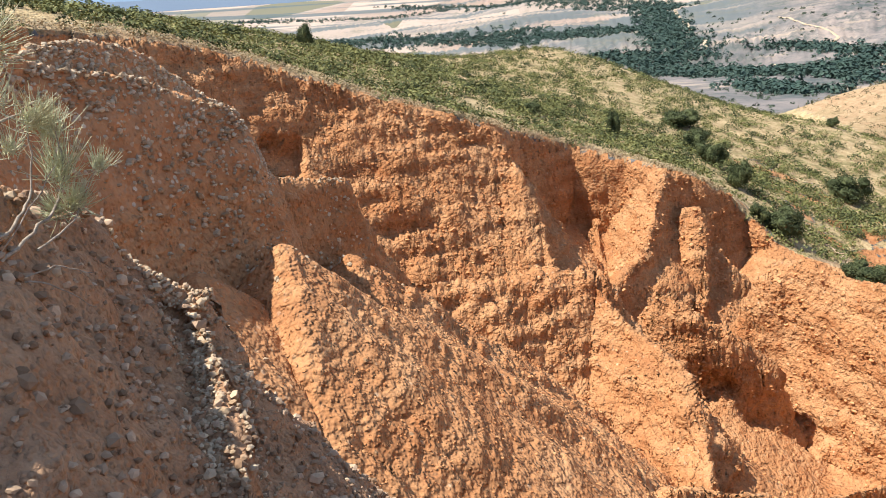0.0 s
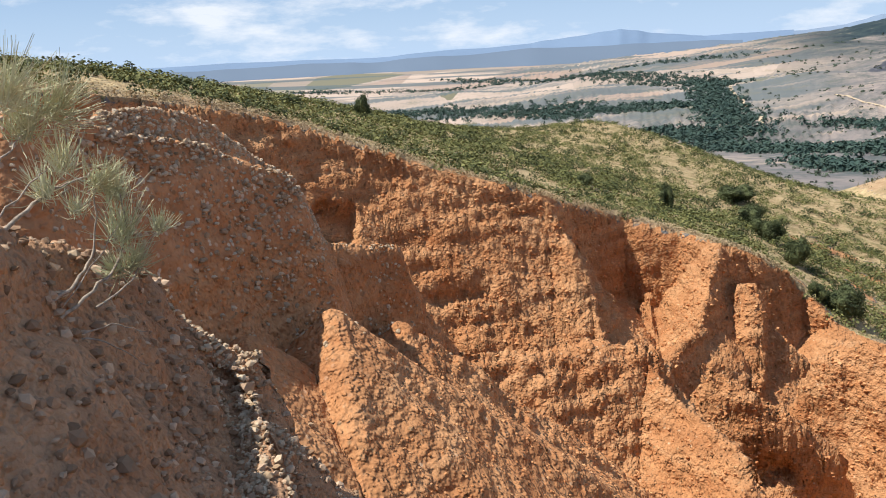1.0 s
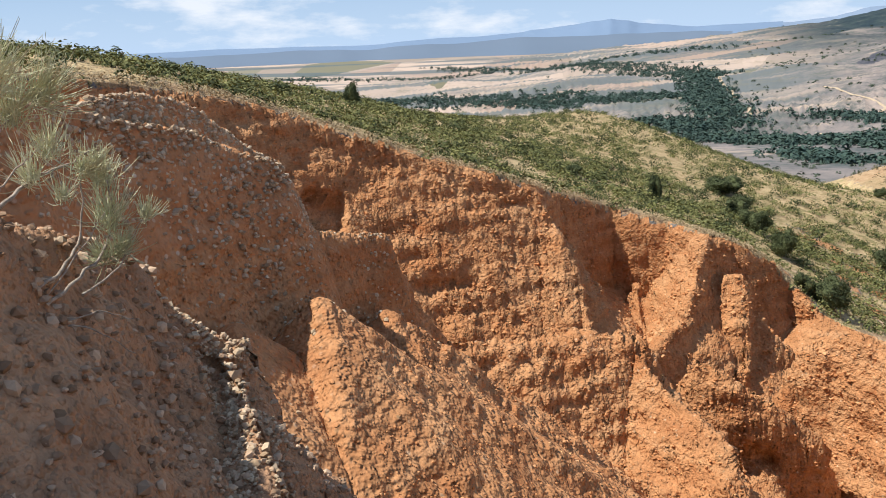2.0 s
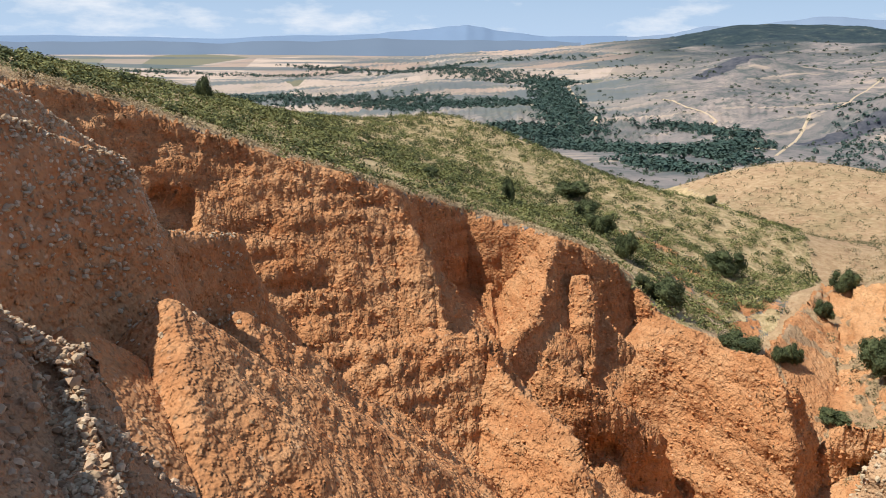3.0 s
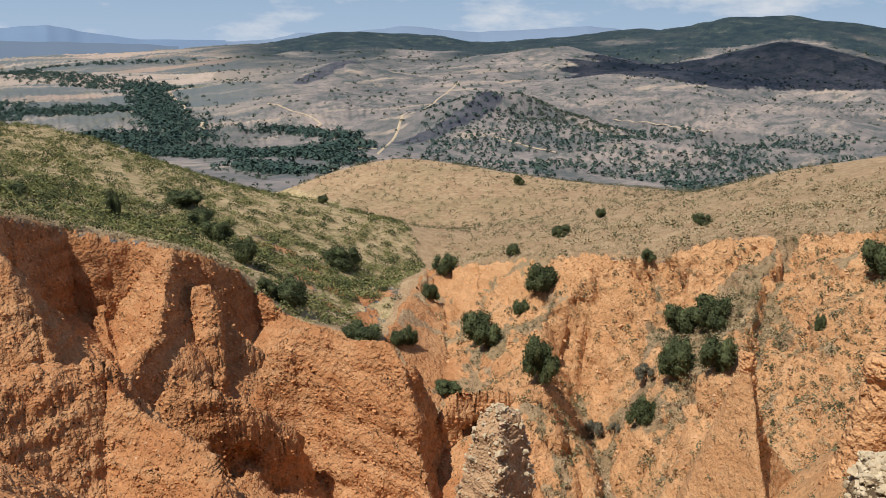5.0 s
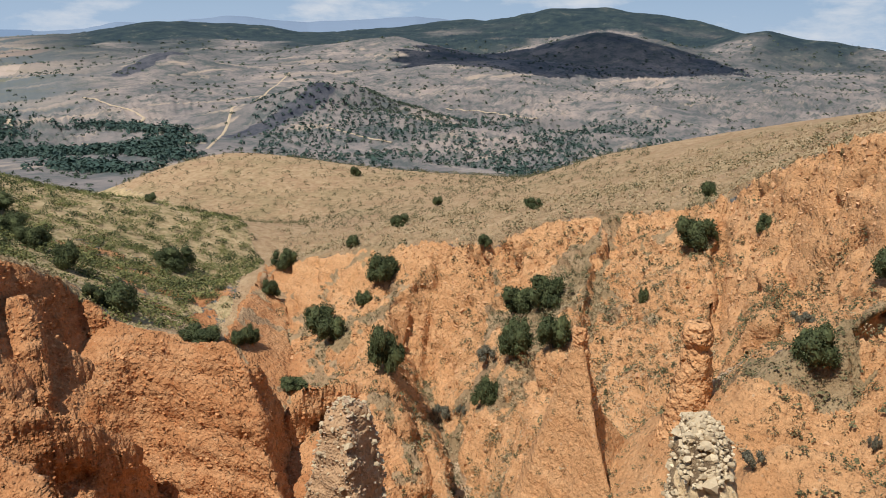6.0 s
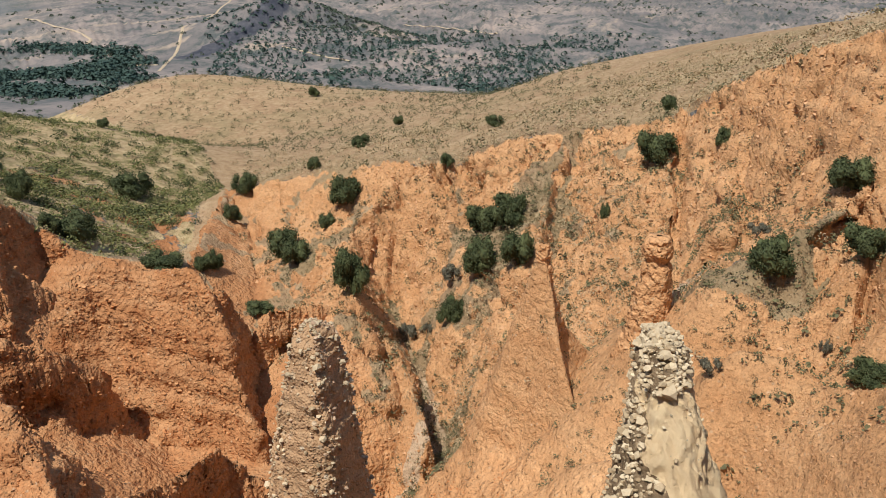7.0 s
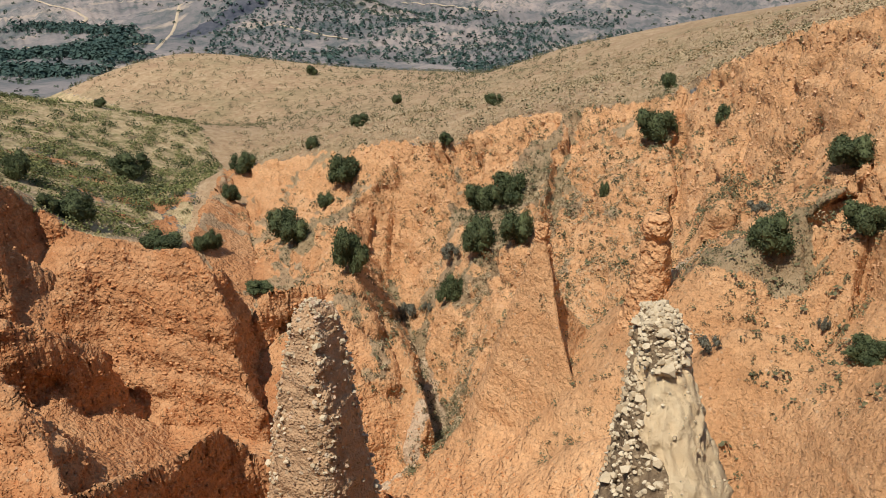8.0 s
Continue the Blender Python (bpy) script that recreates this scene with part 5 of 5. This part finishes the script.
def make_half_sandy():
    k = Nodes("half_sandy_rock")
    sand = k.ramp(k.noise(3.0, 6, 0.7), (0.3, (0.78, 0.56, 0.32)), (0.7, (0.90, 0.70, 0.43)))
    # stony side: brown body painted dark for the shade between its stones
    gap_shade = k.ramp(k.noise(5.0, 5, 0.7), (0.3, (0.16, 0.105, 0.06)), (0.7, (0.38, 0.27, 0.16)))
    col = k.mix(k.ramp(k.math("ADD", k.attr("sandy"), k.math("MULTIPLY", k.math("SUBTRACT", k.noise(4.0, 4), 0.5), 1.0)), (0.4, 0.0), (0.6, 1.0)), gap_shade, sand)
    b = k.bump(k.noise(6, 8, 0.75), 1.0, 0.13)
    return k.done(col, k.bump(k.noise(40, 4, 0.7), 0.7, 0.015, b))


M_HALF_SANDY = make_half_sandy()


def pinnacle(apex, depths, radii, stretch, turn, power, seed, rough, stones, label, side=None, lean=(0, 0)):
    ob = new("rock_pinnacle")
    v, nrm = pillar_points(apex, depths, radii, stretch, turn, power, 190, 150, rough, seed, lean)
    me = pillar_mesh("body", v, M_HALF_SANDY if side else M_PEBBLE_ROCK)
    if side:
        put_attribute(me, "sandy", ~side(v.reshape(-1, 3)))
    part("body", me, ob)
    for name, count, size, mat, lab, singles in stones:
        sv, sf = studs(v, nrm, count, size, seed + count, side if size > 0.02 else None)
        loose_stones(name, sv, ob, mat, lab, singles)
    return tagged(ob, label, "rock", "rock pinnacles in the gully")


def stony_side(p):
    """The side of the pale pinnacle where stones stand out, and its cap."""
    d = (p[:, 1] - PIN_B[1]) * 0.85 - (p[:, 0] - PIN_B[0]) * 0.45
    down = PIN_B[2] - p[:, 2]
    d = d + 0.16 * down
    return (d > 0.16 + 0.16 * np.sin(p[:, 2] * 3) + 0.1 * np.sin(p[:, 2] * 11) - 0.5 * smooth(0.75, 0.4, down) - 0.25 * smooth(2.2, 3.0, down))


PIN_A = (11.38, 13.95, -8.17)
PIN_B = (9.99, 4.61, -4.9)
pinnacle(PIN_A, (0, 0.06, 0.25, 0.8, 1.5, 2.6, 4.0, 5.5, 9, 15), (0.002, 0.14, 0.36, 0.50, 0.62, 0.74, 0.92, 1.08, 1.7, 2.8), 1.05, 0.27, 5.0, 3, 0.13,
         [("stone", 1100, 0.05, M_CREAM_STONE, "pale rounded stones", 220), ("stone", 1500, 0.035, M_BROWN_STONE, "brown gravel", 60)],
         "pebbly brown rock pinnacle studded with pale stones")
pinnacle(PIN_B, (0, 0.03, 0.10, 0.45, 0.8, 1.3, 1.9, 2.8, 5, 10), (0.002, 0.08, 0.16, 0.30, 0.38, 0.53, 0.68, 0.92, 1.6, 2.9), 2.1, 0.58, 2.3, 5, 0.17,
         [("stone", 700, 0.055, M_CREAM_STONE, "large pale angular stones", 140), ("stone", 4200, 0.034, M_CREAM_STONE, "pale angular stones", 120), ("stone", 900, 0.018, M_CREAM_STONE, "small pale stones", 40)],
         "pale sandy rock pinnacle with stones set in one side", stony_side, (-0.30, -0.33))


def earth_pillar(apex, depths, radii, seed, label, stretch=1.0, turn=0.0):
    v, _ = pillar_points(apex, depths, radii, stretch, turn, 2.4, 110, 80, 0.16, seed)
    me = pillar_mesh("earth_pillar", v, M_EARTH)
    put_attribute(me, "close", np.ones(v.size // 3))
    put_attribute(me, "pale", np.full(v.size // 3, 0.8))
    return tagged(new("earth_pillar", me), label, "rock", "earth pillars in the gully")


earth_pillar((36.33, 17.38, -12.98), (0, 0.12, 0.5, 0.95, 1.15, 1.35, 1.7, 3.2, 5.0, 8), (0.12, 0.58, 0.70, 0.72, 0.60, 0.52, 0.66, 0.86, 1.15, 2.0), 12, "orange earth pillar with an overhanging capstone")
earth_pillar((34.96, 23.27, -14.47), (0, 0.1, 0.5, 1.1, 1.5, 2.4, 5), (0.10, 0.30, 0.40, 0.36, 0.42, 0.6, 1.4), 14, "narrow orange earth pillar topping a cone")


# ---- nodules of hard earth standing out of the gully walls ----
k = Nodes("earth_nodule")
M_NODULE = k.done(k.mix(0.5, earth_colour(k), k.ramp(k.random(True), (0.0, (0.42, 0.17, 0.065)), (0.6, (0.60, 0.29, 0.12)), (1.0, (0.72, 0.42, 0.21)))))


def nodules(count, size, x0, x1, y0, y1, seed):
    r = np.random.default_rng(seed)
    ok = (steep > 0.4) & (X > x0) & (X < x1) & (Y > y0) & (Y < y1) & (spur_side < 0.2) & (smoothed < 0.3)
    c = on_sheet(ok, 1 / np.maximum(dist, 10), count, r)
    patchy = perlin(c[:, 0] / 2.5, c[:, 1] / 2.5, c[:, 2] / 1.2, seed) > -0.25
    c = c[patchy]
    v, f = blob_stones(c, size * np.hypot(c[:, 0], c[:, 1]) / 50 * r.uniform(0.4, 1.3, len(c)), 0.7, seed)
    return tagged(new("earth_nodules", mesh_from("earth_nodules", v, f, [M_NODULE], False)), "hard orange earth lumps studding the gully walls", "stones", kind="stuff")


nodules(26000, 0.11, -9, 48, 15, 72, 91)

M_CRUMB = make_stone("earth_crumb", (0.44, 0.225, 0.10), (0.72, 0.44, 0.245))


# ---- crumbs of earth on the open slopes ----
def crumbs(count, size, seed):
    r = np.random.default_rng(seed)
    ok = (smoothed > 0.4) & (KIND == 0) & (near_line(CONE, 8) < 0.25) & (patch < 0.5) & (dist < 82) & (dist > 24)
    c = on_sheet(ok, 1 / np.maximum(dist, 30) ** 1.5, count, r)
    octa = np.array([(1, 0, 0), (0, 1, 0), (-1, 0, 0), (0, -1, 0), (0, 0, 1), (0, 0, -1)], float)
    tri = np.array([(0, 1, 4), (1, 2, 4), (2, 3, 4), (3, 0, 4), (1, 0, 5), (2, 1, 5), (3, 2, 5), (0, 3, 5)])
    s = size * np.hypot(c[:, 0], c[:, 1]) / 58 * r.uniform(0.4, 1.0, count) * (1 + 1.5 * r.random(count) ** 6)
    p = octa[None] * s[:, None, None] * (1 + 0.5 * r.normal(size=(count, 6, 1)).clip(-1, 1)) + r.normal(size=(count, 6, 3)) * s[:, None, None] * 0.3
    f = tri[None] + (np.arange(count) * 6)[:, None, None]
    return tagged(new("earth_crumbs", mesh_from("earth_crumbs", (p + c[:, None]).reshape(-1, 3), f.reshape(-1, 3), [M_CRUMB], False)),
                  "loose crumbs of orange earth on the slopes", "stones", kind="stuff")


crumbs(36000, 0.085, 93)

# ---- the near bank with its gravel crest ----
BANK = np.array([(-2.64, 3.27, -0.42), (-2.77, 4.16, -0.73), (-2.92, 5.24, -1.23), (-2.96, 5.79, -1.3), (-2.96, 6.6, -1.74), (-2.83, 6.54, -2.09), (-2.76, 6.89, -2.37), (-2.48, 7.1, -2.59), (-2.16, 6.58, -2.73), (-1.91, 5.92, -2.86), (-1.7, 5.36, -2.98), (-1.49, 4.8, -3.04), (-1.35, 4.42, -3.13)])


def bank_height(x, y):
    best = np.full(x.shape, -99.0)
    for i, (a, b) in enumerate(zip(BANK[:-1], BANK[1:])):
        ab = b[:2] - a[:2]
        t = np.clip(((x - a[0]) * ab[0] + (y - a[1]) * ab[1]) / (ab @ ab + 1e-9), 0, 1)
        d = np.hypot(x - a[0] - t * ab[0], y - a[1] - t * ab[1])
        right = (ab[0] * (y - a[1]) - ab[1] * (x - a[0])) < 0
        best = np.maximum(best, a[2] + t * (b[2] - a[2]) - np.where(right, 0.3 * np.minimum(d, 0.27 if i > 5 else 0.08) + (5.0 if i > 5 else 2.1) * np.maximum(d - (0.27 if i > 5 else 0.08), 0), (1.5 if i < 5 else 28.0) * d))
    return best


BX, BY = np.meshgrid(np.arange(-6.5, 2.6, 0.035), np.arange(1.6, 11.5, 0.035))
BZ = np.maximum(bank_height(BX, BY), -14)
by, bx = np.gradient(BZ, 0.035)
bn = 1 / np.sqrt(1 + bx ** 2 + by ** 2)
bp = 0.13 * fbm(BX / 0.9, BY / 0.9, BZ / 0.9, 3, 51) + 0.05 * perlin(BX / 0.16, BY / 0.16, BZ / 0.16, 55)
bank_v = np.stack([BX - bp * bx * bn, BY - bp * by * bn, BZ + bp * bn], -1)
bi = np.arange(BX.size).reshape(BX.shape)
bf = np.stack([bi[:-1, :-1], bi[:-1, 1:], bi[1:, 1:], bi[1:, :-1]], -1).reshape(-1, 4)
bf = bf[(BZ.ravel()[bf] > -13.5).all(1)]


def make_bank():
    k = Nodes("gravel_bank")
    col = k.ramp(k.noise(1.1, 5, 0.65), (0.3, (0.34, 0.175, 0.092)), (0.5, (0.47, 0.265, 0.147)), (0.72, (0.57, 0.35, 0.205)))
    col = k.mix(k.ramp(k.noise(0.7, 4, 0.6), (0.5, 0.0), (0.72, 0.4)), col, (0.34, 0.24, 0.165))
    col = k.mix(0.5, col, k.ramp(k.noise(16, 5, 0.7), (0.3, 0.4), (0.7, 1.0)), "MULTIPLY")
    b = k.bump(k.noise(7, 5, 0.65), 1.0, 0.06)
    return k.done(col, k.bump(k.ramp(k.voronoi(22.0), (0.0, 1.0), (0.6, 0.0)), 0.8, 0.03, b))


bank = tagged(new("earth_bank", mesh_from("earth_bank", bank_v.reshape(-1, 3), bf, [make_bank()])), "steep brown gravel bank in shade beside the viewpoint", "cliff", kind="structure")


def bank_stones(name, count, size, near_crest, material, seed, label):
    r = np.random.default_rng(seed)
    i = r.integers(0, BX.size, count * 40)
    p, z = bank_v.reshape(-1, 3)[i], BZ.ravel()[i]
    crest = np.full(len(i), 9.0)
    for a, b in zip(BANK[near_crest[0]:-1], BANK[near_crest[0] + 1:]):
        ab = b[:2] - a[:2]
        t = np.clip(((p[:, 0] - a[0]) * ab[0] + (p[:, 1] - a[1]) * ab[1]) / (ab @ ab), 0, 1)
        crest = np.minimum(crest, np.hypot(p[:, 0] - a[0] - t * ab[0], p[:, 1] - a[1] - t * ab[1]))
    keep = (z > -9) & (crest < near_crest[1] * (0.5 + r.random(len(i))))
    if count < 2000:
        keep &= perlin(p[:, 0] * 3.2, p[:, 1] * 3.2, p[:, 2] * 3.2, seed) > -0.12
    p = p[keep][:count]
    s = size * r.uniform(0.3, 1.2, len(p)) * (1 + 1.2 * r.random(len(p)) ** 5)
    v, f = blob_stones(p + (0.012, -0.006, 0.006), s, 0.8, seed)
    if name == "pebble":
        return loose_stones(name, v, bank, material, label, 280)
    return tagged(new(name, mesh_from(name, v, f, [material], False)), label, "stones", kind="stuff")


bank_stones("pebble", 2200, 0.021, (6, 0.27), M_PALE_STONE, 61, "pale pebbles crowding the sunlit crest of the bank")
bank_stones("pebbles", 120, 0.03, (0, 0.26), M_PALE_STONE, 62, "pale pebbles on the crest of the bank")
bank_stones("gravel", 9000, 0.028, (0, 3.0), M_BROWN_STONE, 63, "brown gravel set in the shaded bank")


def crest_stones(line, count, size, reach, seed, label):
    """Pale stones lying on and just below a crest of the big gully."""
    r = np.random.default_rng(seed)
    p = np.array(line)
    s = r.uniform(0, len(p) - 1, count)
    x, y = np.interp(s, np.arange(len(p)), p[:, 0]), np.interp(s, np.arange(len(p)), p[:, 1])
    x, y = x + r.exponential(reach, count) * r.choice((1, 1, -0.6), count), y + r.normal(size=count) * reach
    c = np.c_[x, y, ground_z(x, y)]
    v, f = blob_stones(c, size * r.uniform(0.4, 1.5, count), 0.8, seed)
    return tagged(new("crest_stones", mesh_from("crest_stones", v, f, [M_PALE_STONE], False)), label, "stones", kind="stuff")


crest_stones([(-10.17, 17.22, -0.71), (-10.04, 19.58, -1.07), (-9.53, 20.93, -1.55), (-8.25, 23.6, -2.26), (-7.43, 24.92, -3.07), (-6.49, 26.21, -3.51), (-6.31, 27.79, -4.98), (-6.17, 29.36, -6.7)], 2200, 0.075, 0.7, 81, "pale stones along the crest of the shaded spur")
crest_stones([(-6.17, 29.36, -6.7), (-5.11, 31.08, -7.22), (-3.89, 32.77, -7.56), (-3.73, 33.8, -8.84), (-3.13, 35.86, -11.54), (-1.79, 38.96, -14.68)][:3], 500, 0.07, 0.5, 82, "pale stones on the ledge of the shaded spur")

crest_stones(COLUMNS, 2600, 0.07, 0.55, 83, "pale stones along the eroded columns behind the spur")

# ---- the broom shrub on the bank ----
M_TWIG = make_leaf("broom_twig", (0.44, 0.44, 0.25), (0.78, 0.75, 0.52))
k = Nodes("pale_bark")
M_STEM = k.done(k.ramp(k.noise(25, 4), (0.3, (0.20, 0.155, 0.115)), (0.7, (0.46, 0.39, 0.31))))


def twigs(tip, lean, reach, count, seed):
    """A broom-like fan of fine green twigs."""
    r = np.random.default_rng(seed)
    out = []
    for _ in range(count):
        d = unit(np.array(lean) + r.normal(size=3) * 0.5)
        l = reach * r.uniform(0.45, 1.1)
        a = np.array(tip) + r.normal(size=3) * reach * 0.12
        out.append(tube([a, a + d * l * 0.5 + (0, 0, -0.01), a + d * l + (0, 0, 0.05 * l)], (0.0030, 0.0025, 0.0012), 3))
    return merge(out)


broom = new("broom_shrub")
STEMS = [
    [(-2.65, 3.76, -1.39), (-2.54, 4.19, -1.41), (-2.47, 4.58, -1.32), (-2.43, 4.94, -1.21), (-2.39, 5.06, -1.06), (-2.4, 5.06, -0.78)],
    [(-2.66, 3.76, -1.45), (-2.47, 4.23, -1.45), (-2.32, 4.54, -1.47), (-2.16, 4.62, -1.56)],
    [(-2.62, 3.78, -1.16), (-2.52, 4.2, -1.26), (-2.5, 4.56, -1.21), (-2.53, 4.88, -1.08), (-2.48, 4.91, -0.73)],
    [(-2.69, 3.97, -0.92), (-2.69, 4.45, -0.76), (-2.62, 4.72, -0.66), (-2.53, 4.88, -0.64), (-2.42, 4.94, -0.56)],
    [(-2.39, 4.51, -1.36), (-2.32, 4.88, -1.31), (-2.3, 5.1, -1.15), (-2.19, 5.15, -0.99)],
    [(-2.64, 4.01, -0.57), (-2.64, 4.25, -0.43), (-2.64, 4.48, -0.33), (-2.55, 4.53, -0.22)],
    [(-2.73, 4.07, -0.82), (-2.65, 4.47, -0.62), (-2.58, 4.63, -0.51)],
    [(-2.54, 4.19, -1.43), (-2.34, 4.42, -1.52), (-2.17, 4.61, -1.78)],
    [(-2.58, 4.05, -1.38), (-2.52, 4.44, -1.31), (-2.35, 4.86, -0.94)],
]
for i, line in enumerate(STEMS):
    base = 0.016 if i in (0, 2, 3) else 0.008
    p = np.array(line)
    s = np.linspace(0, len(p) - 1, 4 * len(p))
    fine = np.stack([np.interp(s, np.arange(len(p)), p[:, c]) for c in range(3)], -1)
    for _ in range(2):
        fine[1:-1] = (fine[:-2] + 2 * fine[1:-1] + fine[2:]) / 4
    fine += 0.006 * rng.normal(size=fine.shape)
    part("stem", mesh_from("stem", *tube(fine, np.linspace(base, base * 0.3, len(fine)), 6), [M_STEM]), broom)
TUFTS = [
    ((-2.43, 5.04, -1.05), (0.1, 0.1, 1), 0.30, 130), ((-2.43, 5.05, -0.79), (-0.05, 0.1, 1), 0.24, 110), ((-2.35, 4.97, -1.22), (0.3, 0, 0.6), 0.20, 150),
    ((-2.43, 4.93, -1.25), (-0.5, 0, 0.5), 0.16, 110), ((-2.22, 5.14, -1.04), (0.25, 0.1, 1), 0.16, 80), ((-2.48, 4.91, -0.7), (0.6, 0, 0.7), 0.26, 100),
    ((-2.54, 4.65, -0.55), (0.1, 0, 1), 0.24, 110), ((-2.63, 4.6, -0.7), (-0.2, 0, 1), 0.22, 100), ((-2.64, 4.48, -0.33), (0.2, 0, 1), 0.32, 160),
    ((-2.5, 4.56, -0.22), (0.8, 0, 0.5), 0.30, 140), ((-2.6, 4.27, -0.13), (0.4, 0, 0.8), 0.32, 140), ((-2.55, 4.76, -0.84), (0.1, 0, 1), 0.18, 60),
]
for i, (tip, lean, reach, count) in enumerate(TUFTS):
    part("twig_fan", mesh_from("twig_fan", *twigs(tip, lean, reach, count, 70 + i), [M_TWIG], False), broom, "fine grey-green twigs")
tagged(broom, "wiry broom shrub with bare grey stems and green twigs", "shrub")
tuft_at = (-2.16, 3.48, -2.25)
dry = tagged(new("dry_tuft", mesh_from("dry_tuft", *twigs(tuft_at, (0.2, -0.3, 0.8), 0.16, 110, 99), [M_STEM], False)), "dead grey grass tuft on the gravel bank", "grass")
